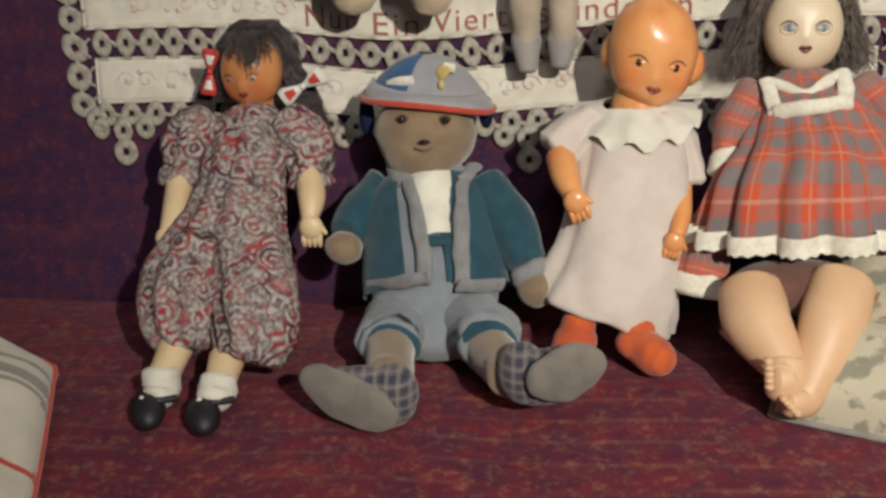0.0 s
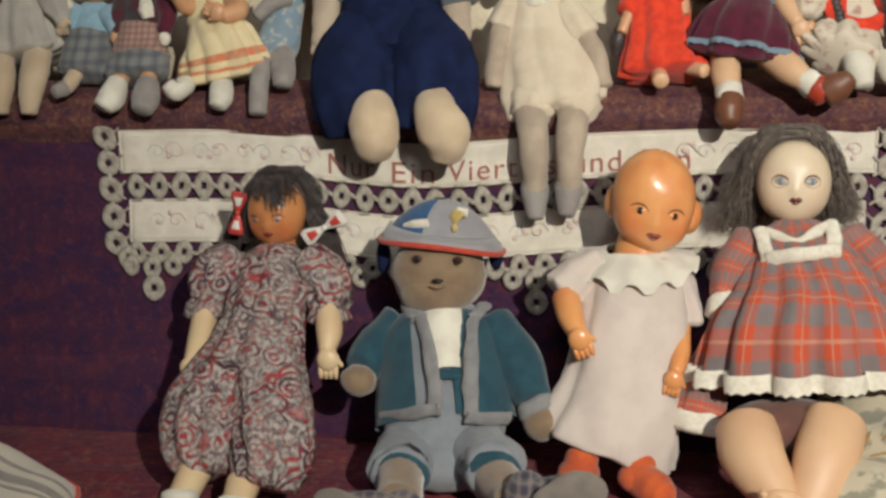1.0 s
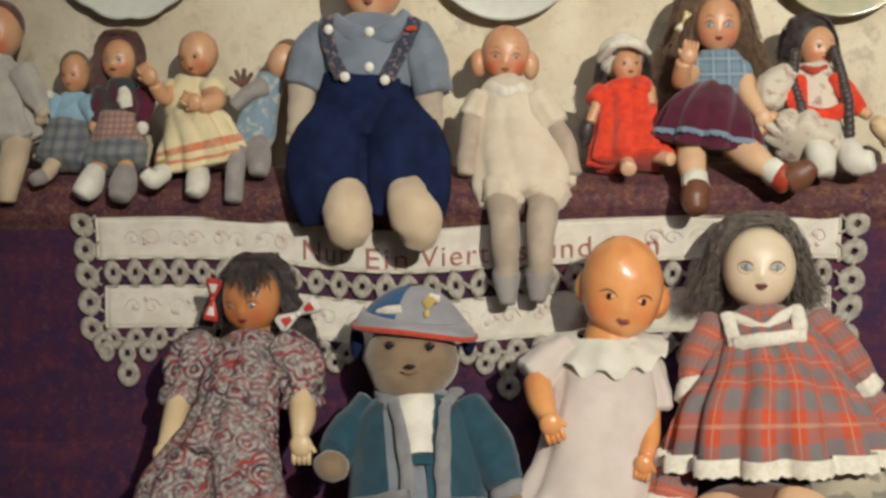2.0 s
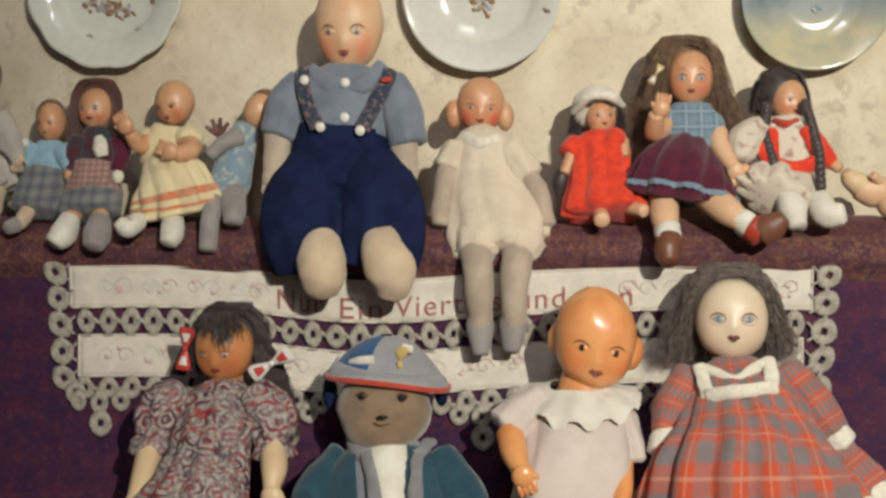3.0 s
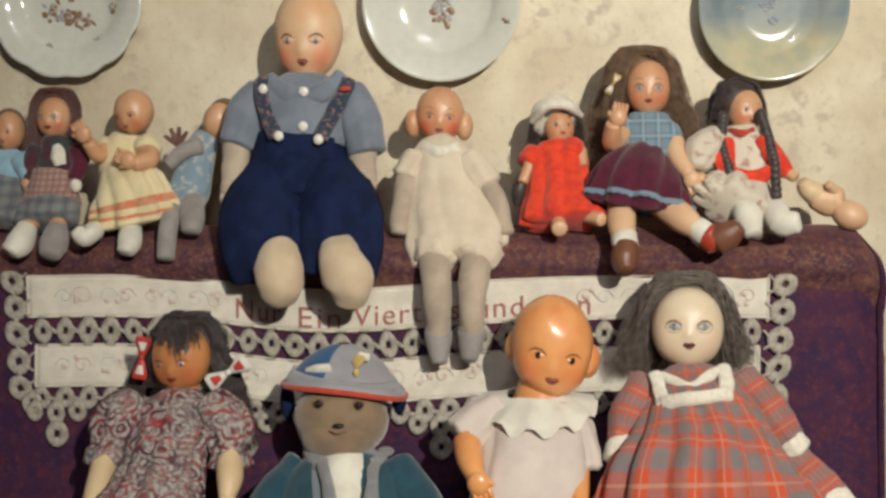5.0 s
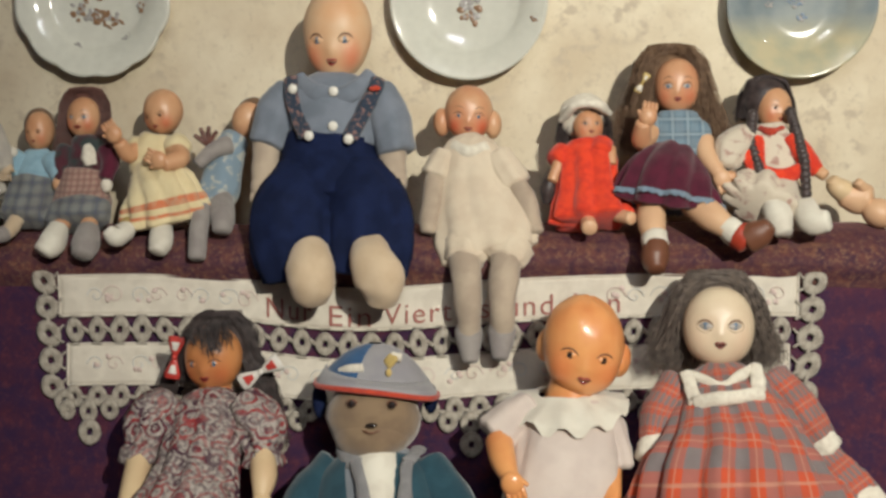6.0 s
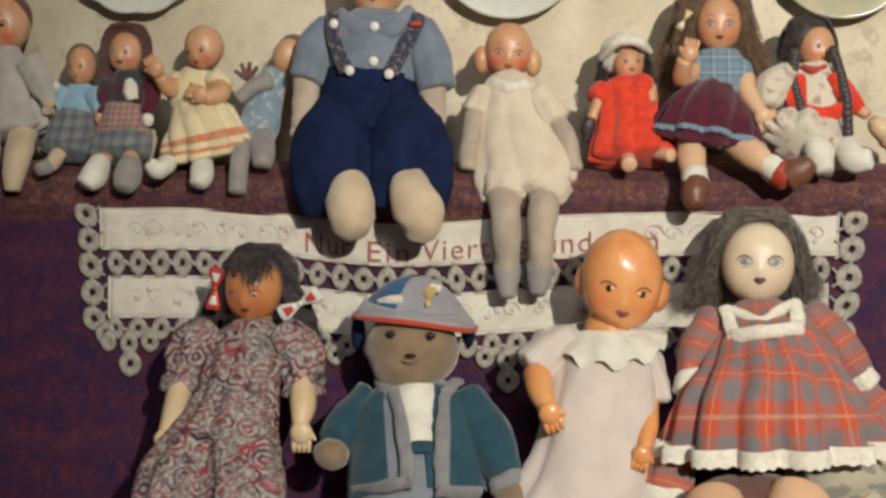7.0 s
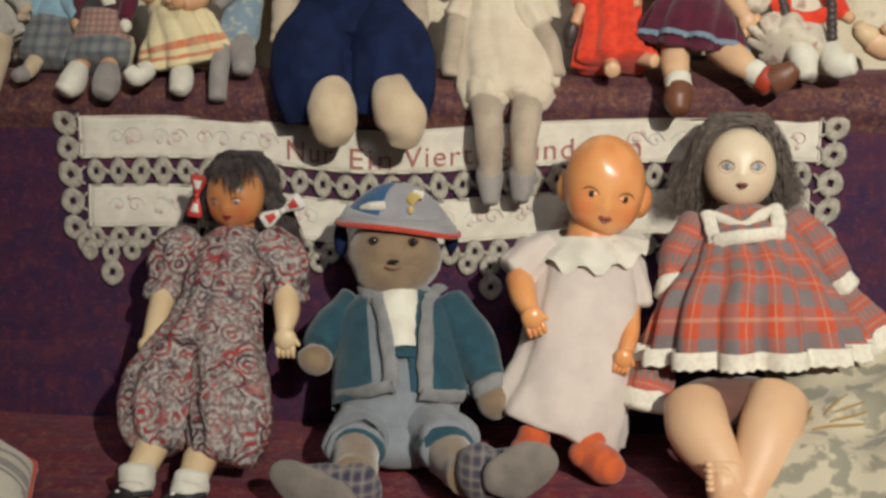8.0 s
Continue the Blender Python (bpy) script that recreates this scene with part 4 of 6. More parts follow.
def hand(s, p, r, mat, way=(0, 0, -1)):
    """A small mitt with four finger stubs and a thumb."""
    p, way = Vector(p), Vector(way).normalized()
    across = way.cross(Vector((0, 1, 0))).normalized()
    s.ball(p, (r, r * 0.6, r * 1.05), mat, seg=12)
    for k in (-1.5, -0.5, 0.5, 1.5):
        a = p + way * r * 0.6 + across * k * r * 0.42
        s.tube([a, a + way * r * 0.55 + Vector((0, -0.002, 0)), a + way * r * 0.95], [r * 0.24, r * 0.23, r * 0.17], mat, seg=8, k=2)
    a = p + across * r * 0.8
    s.tube([a, a + across * r * 0.35 + way * r * 0.5], [r * 0.25, r * 0.18], mat, seg=8, k=3)


def bow(s, p, w, mats, turn=0.0):
    """A flat ribbon bow: two loops of one colour with a band of another, and a knot."""
    p = Vector(p)
    for side in (-1, 1):
        d = Vector((math.cos(radians(turn)) * side, -0.1, math.sin(radians(turn)) * side))
        s.tube([p, p + d * w * 0.5, p + d * w * 0.9, p + d * w * 1.15], [(w * 0.10, w * 0.08), (w * 0.30, w * 0.14), (w * 0.44, w * 0.12), (w * 0.40, w * 0.04)], mats[0], seg=12, k=3, folds=3, amp=0.15)
        s.tube([p + d * w * 0.42 + Vector((0, -w * 0.10, 0)), p + d * w * 0.85 + Vector((0, -w * 0.10, 0))], [(w * 0.14, w * 0.07), (w * 0.26, w * 0.07)], mats[1], seg=10, k=3)
    s.ball(p + Vector((0, -w * 0.08, 0)), w * 0.16, mats[0], seg=10)


# girl in a rose-printed jumpsuit
u = 0.00068
s = Shape()
hd = Vector((-0.255, -0.100, 0.770))
s.head(hd, (54 * u, 50 * u, 60 * u), "tan_face", "eye_blue", turn=-12, nod=4, lean=-4, brow=None, low=-4, size=0.95, white="tan_face")
mane(s, hd + Vector((5 * u, 0.014, 8 * u)), (62 * u, 50 * u, 66 * u), "hair_dark", 58 * u, 0.16, 1100, 11, 0.0006, 70, -0.1, 0.0, 0.007, 0.004)
g = [[hd + Vector((a * 0.7 * 54 * u, -0.012, 68 * u)), hd + Vector((a * 50 * u, -0.030, 52 * u)), hd + Vector((a * 52 * u + 0.003, -0.037, (30 + 10 * abs(a) + d) * u))] for a, d in ((-0.8, 6), (-0.5, 4), (-0.2, -8), (0.05, -16), (0.3, -10), (0.55, 2), (0.8, -6))]
s.strands(g, "hair_dark", 150, 0.0006, 0.009, 12, 0.003)
g = [[Vector((-0.214, -0.085, 0.776)), Vector((-0.194, -0.080, 0.739)), Vector((-0.187, -0.075, 0.699)), Vector((-0.186, -0.070, 0.654))], [Vector((-0.216, -0.095, 0.771)), Vector((-0.198, -0.095, 0.736)), Vector((-0.195, -0.090, 0.700)), Vector((-0.178, -0.080, 0.667))]]
s.strands(g, "hair_dark", 420, 0.0007, 0.014, 3, 0.003)
g = [[Vector((-0.294, -0.085, 0.790)), Vector((-0.310, -0.080, 0.761)), Vector((-0.325, -0.075, 0.725)), Vector((-0.333, -0.070, 0.698))]]
s.strands(g, "hair_dark", 260, 0.0007, 0.011, 4, 0.003)
bow(s, (-0.190, -0.120, 0.754), 0.026, ("ribbon_white", "ribbon_red"), 32)
bow(s, (-0.303, -0.115, 0.771), 0.024, ("ribbon_red", "ribbon_white"), 82)
s.tube([hd + Vector((0, 0.006, -0.03)), (-0.254, -0.110, 0.715)], [30 * u, 34 * u], "tan_face")
s.tube([(-0.253, -0.112, 0.718), (-0.252, -0.120, 0.711)], [(40 * u, 34 * u), (56 * u, 40 * u)], "floral", seg=32, folds=9, amp=0.12)
s.tube([(-0.253, -0.118, 0.714), (-0.253, -0.138, 0.697), (-0.253, -0.180, 0.669), (-0.253, -0.220, 0.634), (-0.255, -0.260, 0.601)],
       [(58 * u, 40 * u), (88 * u, 50 * u), (72 * u, 50 * u), (78 * u, 58 * u), (100 * u, 66 * u)], "floral", seg=64, folds=11, amp=0.13)
s.tube([(-0.287, -0.235, 0.619), (-0.300, -0.285, 0.569), (-0.294, -0.325, 0.538), (-0.283, -0.345, 0.517)], [(48 * u, 50 * u), (76 * u, 56 * u), (66 * u, 52 * u), (40 * u, 36 * u)], "floral", seg=40, folds=9, amp=0.20)
s.tube([(-0.240, -0.240, 0.627), (-0.220, -0.295, 0.574), (-0.211, -0.335, 0.538), (-0.215, -0.355, 0.510)], [(56 * u, 52 * u), (68 * u, 56 * u), (66 * u, 54 * u), (52 * u, 40 * u)], "floral", seg=40, folds=10, amp=0.20, phase=1)
for a, b, c in (((-0.299, -0.140, 0.717), (-0.322, -0.155, 0.697), (-0.332, -0.170, 0.663)), ((-0.209, -0.140, 0.716), (-0.185, -0.155, 0.693), (-0.178, -0.170, 0.659))):
    s.tube([a, b, c], [38 * u, 50 * u, 30 * u], "floral", seg=32, folds=8, amp=0.2)
    e = Vector(c)
    s.tube([e + Vector((0, 0, 0.006)), e + Vector((0, 0, -0.008))], [34 * u, 38 * u], "floral", seg=28, folds=9, amp=0.2)
s.tube([(-0.332, -0.175, 0.659), (-0.329, -0.215, 0.632), (-0.329, -0.245, 0.616)], [24 * u, 22 * u, 15 * u], "ivory")
hand(s, (-0.330, -0.255, 0.610), 0.012, "ivory")
s.tube([(-0.177, -0.175, 0.661), (-0.170, -0.200, 0.642), (-0.169, -0.220, 0.624)], [23 * u, 24 * u, 15 * u], "ivory")
hand(s, (-0.167, -0.225, 0.614), 0.0145, "ivory")
for a, b, c, d in (((-0.297, -0.340, 0.521), (-0.303, -0.385, 0.498), (-0.303, -0.392, 0.489), (-0.310, -0.415, 0.477)), ((-0.239, -0.355, 0.509), (-0.240, -0.385, 0.494), (-0.241, -0.392, 0.489), (-0.249, -0.420, 0.475))):
    s.tube([a, b], [29 * u, 24 * u], "ivory")
    s.tube([Vector(b) + Vector((0, 0, 0.008)), c, Vector(c).lerp(Vector(d), 0.4)], [28 * u, 30 * u, 24 * u], "white_cloth", folds=7, amp=0.06)
    s.ball(d, (27 * u, 42 * u, 23 * u), "black", (12, 0, 18))
    s.ball(Vector(c) + Vector((-0.012, -0.024, 0.001)), (5 * u, 4 * u, 6 * u), "pearl", seg=8)
    s.tube([Vector(c) + Vector((-0.018, -0.012, -0.006)), Vector(c) + Vector((0, -0.022, -0.002)), Vector(c) + Vector((0.02, -0.01, -0.004))], [0.004] * 3, "black", seg=8)
s.done("girl_doll", "dark-haired doll in a rose-printed jumpsuit with striped hair bows", "doll", FRONT)

# felt bear in a teal jacket
u = 0.00066
s = Shape()
hd = Vector((-0.042, -0.150, 0.704))
s.ball(hd, (90 * u, 70 * u, 78 * u), "bear_fur", seg=28)
s.ball(hd + Vector((0, -0.006, -22 * u)), (78 * u, 66 * u, 56 * u), "bear_fur", seg=24)
s.ball((-0.036, -0.201, 0.708), (11 * u, 6 * u, 4 * u), "eye_dark", seg=12)
for p in ((-0.061, -0.193, 0.732), (-0.012, -0.193, 0.731)):
    s.ball(p, (7 * u, 5 * u, 7 * u), "eye_dark", seg=12)
    s.ball(Vector(p) + Vector((0, 0.002, 0.001)), (10 * u, 4 * u, 7 * u), "brow", seg=12)
s.tube([(-0.047, -0.200, 0.701), (-0.037, -0.202, 0.6985), (-0.027, -0.200, 0.701)], [0.0012] * 3, "brow", seg=6)
s.tube([(-0.043, -0.140, 0.657), (-0.037, -0.160, 0.629), (-0.031, -0.190, 0.576), (-0.028, -0.220, 0.532), (-0.028, -0.240, 0.494)],
       [(58 * u, 50 * u), (96 * u, 70 * u), (105 * u, 80 * u), (112 * u, 82 * u), (108 * u, 78 * u)], "grey_pants", seg=28)
# shirt front and waistband
s.tube([(-0.035, -0.150, 0.652), (-0.031, -0.168, 0.632), (-0.022, -0.198, 0.586)], [(46 * u, 58 * u), (60 * u, 74 * u), (52 * u, 82 * u)], "white_cloth", seg=14, arc=(215, 325))
s.tube([(-0.021, -0.198, 0.585), (-0.020, -0.204, 0.575)], [(52 * u, 84 * u), (52 * u, 84 * u)], "teal", seg=14, arc=(215, 325))
# open jacket: two half shells, thick edges
s.tube([(-0.048, -0.140, 0.649), (-0.044, -0.158, 0.628), (-0.034, -0.186, 0.582), (-0.027, -0.215, 0.533)], [(66 * u, 56 * u), (112 * u, 78 * u), (124 * u, 90 * u), (132 * u, 94 * u)], "teal", seg=30, arc=(-74, 254), folds=0)
for pts in (((-0.057, -0.196, 0.662), (-0.044, -0.228, 0.631), (-0.034, -0.254, 0.594), (-0.032, -0.270, 0.574)), ((0.005, -0.196, 0.663), (0.006, -0.228, 0.632), (0.008, -0.254, 0.594), (0.010, -0.272, 0.568))):
    s.tube(pts, [(12 * u, 5 * u), (13 * u, 5 * u), (14 * u, 5 * u), (14 * u, 5 * u)], "grey_knit", seg=10)
s.tube([(-0.101, -0.235, 0.545), (-0.073, -0.262, 0.561), (-0.048, -0.276, 0.571), (-0.026, -0.280, 0.576)], [(13 * u, 5 * u)] * 4, "grey_knit", seg=10)
s.tube([(0.007, -0.280, 0.568), (0.026, -0.268, 0.561), (0.051, -0.238, 0.552)], [(13 * u, 5 * u)] * 3, "grey_knit", seg=10)
for pts in (((-0.046, -0.185, 0.659), (-0.063, -0.190, 0.658), (-0.078, -0.175, 0.660), (-0.086, -0.150, 0.659)), ((0.002, -0.190, 0.658), (0.011, -0.180, 0.663), (0.014, -0.150, 0.664))):
    s.tube(pts, [(14 * u, 6 * u)] * len(pts), "grey_knit", seg=10)
s.tube([(-0.090, -0.150, 0.636), (-0.115, -0.170, 0.614), (-0.129, -0.200, 0.597)], [(44 * u, 44 * u), (44 * u, 44 * u), (36 * u, 38 * u)], "teal")
s.ball((-0.133, -0.215, 0.586), (34 * u, 30 * u, 30 * u), "bear_fur")
s.tube([(0.021, -0.150, 0.640), (0.056, -0.180, 0.601), (0.076, -0.210, 0.568)], [(46 * u, 44 * u), (48 * u, 46 * u), (36 * u, 38 * u)], "teal")
s.tube([(0.080, -0.214, 0.562), (0.084, -0.218, 0.554)], [36 * u, 36 * u], "grey_knit")
s.ball((0.090, -0.226, 0.543), (32 * u, 30 * u, 34 * u), "bear_fur")
# short trousers, legs and checked slippers
s.ball((-0.029, -0.235, 0.501), (112 * u, 90 * u, 62 * u), "grey_pants", seg=24)
for hip, knee, cuff in (((-0.067, -0.250, 0.509), (-0.069, -0.300, 0.511), (-0.066, -0.315, 0.510)), ((0.014, -0.250, 0.512), (0.036, -0.300, 0.515), (0.040, -0.315, 0.516))):
    s.tube([hip, knee], [(62 * u, 58 * u), (54 * u, 46 * u)], "grey_pants", seg=28, folds=9, amp=0.05)
    s.tube([Vector(knee) + Vector((0, 0.022, 0)), knee, cuff], [(60 * u, 52 * u), (58 * u, 50 * u), (53 * u, 46 * u)], "grey_pants", seg=28, folds=8, amp=0.04)
    s.tube([cuff, Vector(cuff) + Vector((0, -0.004, -0.001))], [(51 * u, 44 * u), (48 * u, 42 * u)], "teal", seg=20)
s.tube([(-0.068, -0.310, 0.512), (-0.060, -0.360, 0.506), (-0.057, -0.385, 0.505)], [(40 * u, 38 * u), (40 * u, 38 * u), (38 * u, 36 * u)], "bear_fur")
s.tube([(0.039, -0.310, 0.511), (0.063, -0.360, 0.509), (0.071, -0.385, 0.511)], [(40 * u, 38 * u), (40 * u, 38 * u), (38 * u, 36 * u)], "bear_fur")
s.ball((-0.054, -0.395, 0.491), (44 * u, 46 * u, 54 * u), "check_shoe", (0, 10, 0))
s.tube([(-0.054, -0.400, 0.490), (-0.089, -0.405, 0.495), (-0.112, -0.405, 0.501)], [(48 * u, 30 * u), (52 * u, 30 * u), (40 * u, 24 * u)], "check_shoe")
s.ball((-0.091, -0.428, 0.503), (84 * u, 14 * u, 42 * u), "sole", (0, 26, -8), 28)
s.ball((0.083, -0.395, 0.520), (40 * u, 46 * u, 50 * u), "check_shoe", (0, -10, 0))
s.tube([(0.086, -0.400, 0.516), (0.109, -0.405, 0.522), (0.132, -0.405, 0.532)], [(46 * u, 30 * u), (46 * u, 30 * u), (40 * u, 24 * u)], "check_shoe")
s.ball((0.127, -0.430, 0.538), (62 * u, 14 * u, 44 * u), "sole", (0, -28, 8), 28)
s.done("felt_bear", "brown felt bear in a teal jacket, grey shorts and checked slippers", "toy bear", FRONT)

# its cap
s = Shape()
cc = Vector((-0.039, -0.135, 0.753))
rc = (100 * u, 78 * u, 64 * u)
for a0, a1, mat in ((-40, 35, "cap_grey"), (35, 110, "cap_grey"), (110, 185, "cap_grey"), (185, 253, "cap_blue"), (253, 320, "cap_grey")):
    k = s.slot(mat)
    rows = []
    for j in range(9):
        rows.append([s.bm.verts.new(cc + Vector((rc[0] * math.cos(radians(a)) * (1 - j / 8.1) ** 0.48, rc[1] * math.sin(radians(a)) * (1 - j / 8.1) ** 0.48, rc[2] * (j / 8) ** 1.0 - 0.08 * rc[0] * math.cos(radians(a)) * (1 - j / 8))) * (1.0 - 0.012 * (i in (0, 8)))) for i, a in enumerate(np.linspace(a0, a1, 9))])
    for p, q in zip(rows, rows[1:]):
        for i in range(8):
            s.bm.faces.new((p[i], p[i + 1], q[i + 1], q[i])).material_index = k
cap = tagged(link("peaked_cap", s.bm, s.mats, origin=cc), "grey and blue cotton cap with red edging, worn by the bear", "cap")
s = Shape()
k = s.slot("cap_grey")
brim = [cc + Vector((rc[0] * 1.16 * math.sin(a), -rc[1] * 1.12 * math.cos(a), -0.004 - 0.010 * math.sin(a) ** 2 - 0.008 * math.sin(a))) for a in np.linspace(-1.75, 1.75, 25)]
inner = [cc + Vector((rc[0] * 0.97 * math.sin(a), -rc[1] * 0.97 * math.cos(a), 0.006 - 0.008 * math.sin(a))) for a in np.linspace(-1.75, 1.75, 25)]
top = [[s.bm.verts.new(v + Vector((0, 0, h))) for v in line] for line, h in ((inner, 0.0), (brim, 0.0), (brim, -0.004), (inner, -0.004))]
for p, q in zip(top, top[1:] + top[:1]):
    for i in range(24):
        s.bm.faces.new((p[i], p[i + 1], q[i + 1], q[i])).material_index = k
link("peak", s.bm, s.mats, cap, "narrow grey peak")
s = Shape()
s.tube([b + Vector((0, -0.001, -0.002)) for b in brim], [0.0036] * 25, "red_trim", seg=8, k=2)
link("edging", s.bm, s.mats, cap, "red braid edging")
s = Shape()
s.tube([(-0.020, -0.166, 0.784), (-0.012, -0.173, 0.777)], [(12 * u, 3 * u), (14 * u, 3 * u)], "gold", seg=10)
s.ball((-0.017, -0.180, 0.768), (6 * u, 2 * u, 8 * u), "gold", seg=10)
s.tube([(-0.015, -0.167, 0.786), (-0.003, -0.168, 0.784)], [(8 * u, 3 * u), (8 * u, 3 * u)], "lace_white", seg=10)
link("badge", s.bm, s.mats, cap, "yellow and white patch")
s = Shape()
s.tube([(-0.080, -0.164, 0.766), (-0.066, -0.172, 0.770), (-0.050, -0.176, 0.773)], [(6 * u, 4 * u), (9 * u, 4 * u), (8 * u, 4 * u)], "lace_white", seg=10)
link("badge", s.bm, s.mats, cap, "small white patch")
# navy blobs beside the head, modelled in place of the shadow there
for at, size in (((-0.117, -0.110, 0.715), (14, 16, 36)), ((0.026, -0.110, 0.719), (14, 20, 30))):
    s = Shape()
    s.ball(at, [k * u for k in size], "navy")
    link("shade_blob", s.bm, s.mats, cap, "dark blob standing in for the shadow beside the head")

# bald celluloid doll in a cream dress
u = 0.00069
s = Shape()
hd = Vector((0.218, -0.125, 0.7945))
r3 = (71 * u, 66 * u, 85 * u)
s.head(hd, r3, "orange_face", "eye_dark", turn=6, nod=5, lean=9, mouth=0.95, white="orange_face", size=0.86, chubby=1.4, low=-6, swirl=0.020, blush=0.35, brow=None)
for p in ((0.1735, -0.112, 0.790), (0.2635, -0.112, 0.771)):
    s.ball(p, (20 * u, 22 * u, 32 * u), "orange_face", (0, 10, 0))
    s.ball(Vector(p) + Vector((0, -0.011, -0.003)), (11 * u, 10 * u, 18 * u), "orange_face", (0, 10, 0), 12)
s.tube([hd + Vector((-0.004, 0.008, -0.025)), (0.200, -0.125, 0.713)], [40 * u, 48 * u], "orange_face")
s.tube([(0.198, -0.135, 0.718), (0.200, -0.145, 0.701), (0.197, -0.180, 0.657), (0.184, -0.200, 0.582), (0.172, -0.210, 0.539), (0.163, -0.214, 0.513)],
       [(62 * u, 36 * u), (88 * u, 50 * u), (94 * u, 62 * u), (104 * u, 74 * u), (116 * u, 82 * u), (124 * u, 84 * u)], "cream_dress", seg=80, k=6, folds=6, amp=0.075, phase=0.8)
k = s.slot("white_cloth")
rows = []
for f, dz in ((0.0, 0.0), (0.5, -0.006), (1.0, -0.017)):
    row = []
    for i in range(48):
        a = 2 * math.pi * i / 48
        zig = 0.013 * (i % 4 in (1, 2)) if f == 1.0 else 0
        front = max(0.0, -math.sin(a))
        row.append(s.bm.verts.new(Vector((0.197, -0.132, 0.725)) + Vector(((50 + 62 * f) * u * math.cos(a), (46 + 50 * f) * u * math.sin(a) - 0.010 * f * front, 0.009 - f * (0.008 + 0.018 * front) - zig * (0.4 + 0.5 * front)))))
    rows.append(row)
for p, q in zip(rows, rows[1:]):
    for i in range(48):
        s.bm.faces.new((p[i], p[(i + 1) % 48], q[(i + 1) % 48], q[i])).material_index = k
s.tube([(0.155, -0.145, 0.716), (0.132, -0.155, 0.699), (0.114, -0.165, 0.684)], [(38 * u, 36 * u), (44 * u, 40 * u), (46 * u, 40 * u)], "cream_dress", seg=32, folds=8, amp=0.1)
s.tube([(0.244, -0.145, 0.709), (0.257, -0.155, 0.682), (0.261, -0.165, 0.653)], [(28 * u, 34 * u), (24 * u, 36 * u), (24 * u, 36 * u)], "cream_dress", seg=32, folds=8, amp=0.1)
s.tube([(0.116, -0.180, 0.684), (0.122, -0.208, 0.669), (0.132, -0.235, 0.654)], [25 * u, 23 * u, 15 * u], "orange_face", k=4)
hand(s, (0.134, -0.248, 0.654), 0.014, "orange_face", (0.35, 0, -1))
s.tube([(0.252, -0.180, 0.651), (0.249, -0.215, 0.629), (0.244, -0.235, 0.613)], [16 * u, 17 * u, 13 * u], "orange_face")
hand(s, (0.241, -0.240, 0.605), 0.012, "orange_face", (-0.2, 0, -1))
for a, b, c in (((0.138, -0.250, 0.513), (0.134, -0.262, 0.496), (0.128, -0.270, 0.485)), ((0.204, -0.250, 0.510), (0.203, -0.262, 0.493), (0.222, -0.285, 0.488))):
    s.tube([a, b], [28 * u, 30 * u], "shoe_orange")
    s.ball(b, (36 * u, 36 * u, 26 * u), "shoe_orange")
    s.tube([b, c, Vector(c) + Vector((0.008, -0.012, 0.0))], [30 * u, 32 * u, 24 * u], "shoe_orange")
s.done("celluloid_doll", "bald orange celluloid doll in a cream dress with zigzag collar", "doll", FRONT)

# pale doll in a red plaid dress
u = 0.00068
s = Shape()
hd = Vector((0.385, -0.100, 0.812))
r4 = (63 * u, 57 * u, 71 * u)
s.head(hd, r4, "pale_face", "eye_blue", turn=-3, nod=-4, blush=0.10, size=1.05, mouth=0.85, lips="dusky_lips", brow=None, low=2, chubby=1.0)
mane(s, hd + Vector((0, 0.022, 9 * u)), (74 * u, 52 * u, 78 * u), "hair_ash", 84 * u, 0.46, 2400, 21, 0.0005, 62, 0.05, 0.006, 0.012, 0.006, 1.05)
s.tube([hd + Vector((0, 0, -0.05)), hd + Vector((0.0, -0.005, -0.07))], [34 * u, 38 * u], "pale_face")
s.tube([(0.388, -0.110, 0.747), (0.389, -0.128, 0.735), (0.390, -0.150, 0.719)], [(62 * u, 46 * u), (96 * u, 56 * u), (100 * u, 64 * u)], "plaid_red", seg=40)
s.tube([(0.390, -0.145, 0.729), (0.393, -0.180, 0.688), Vector((0.392, -0.262, 0.649)) + Vector((0, 0.055, 0)), Vector((0.395, -0.285, 0.615)) + Vector((0, 0.078, 0))], [(92 * u, 62 * u), (126 * u, 84 * u), (164 * u, 102 * u), (186 * u, 114 * u)], "plaid_red", seg=140, k=6, folds=14, amp=0.13)
s.tube([Vector((0.395, -0.285, 0.621)) + Vector((0, 0.078, 0)), Vector((0.396, -0.287, 0.602)) + Vector((0, 0.078, 0))], [(188 * u, 117 * u), (191 * u, 119 * u)], "lace_white", seg=140, folds=14, amp=0.13, scallop=0.003, full=True, cap=False)
for pts in (((0.342, -0.150, 0.764), (0.345, -0.172, 0.747), (0.348, -0.188, 0.737)), ((0.348, -0.190, 0.737), (0.384, -0.207, 0.747), (0.425, -0.190, 0.749)), ((0.422, -0.150, 0.773), (0.423, -0.165, 0.764), (0.422, -0.178, 0.751))):
    s.tube(pts, [(12 * u, 5 * u)] * 3, "lace_white", seg=12, folds=4, amp=0.1)
s.tube([(0.349, -0.150, 0.761), (0.379, -0.172, 0.753), (0.399, -0.168, 0.763), (0.420, -0.150, 0.769)], [(9 * u, 6 * u)] * 4, "lace_white", seg=10)
s.tube([(0.334, -0.125, 0.745), (0.315, -0.145, 0.713), (0.304, -0.165, 0.682)], [(34 * u, 36 * u), (38 * u, 40 * u), (30 * u, 34 * u)], "plaid_red", seg=32, folds=7, amp=0.1)
s.tube([(0.303, -0.168, 0.682), (0.304, -0.178, 0.670)], [(32 * u, 34 * u), (34 * u, 34 * u)], "lace_white", seg=24, folds=8, amp=0.08)
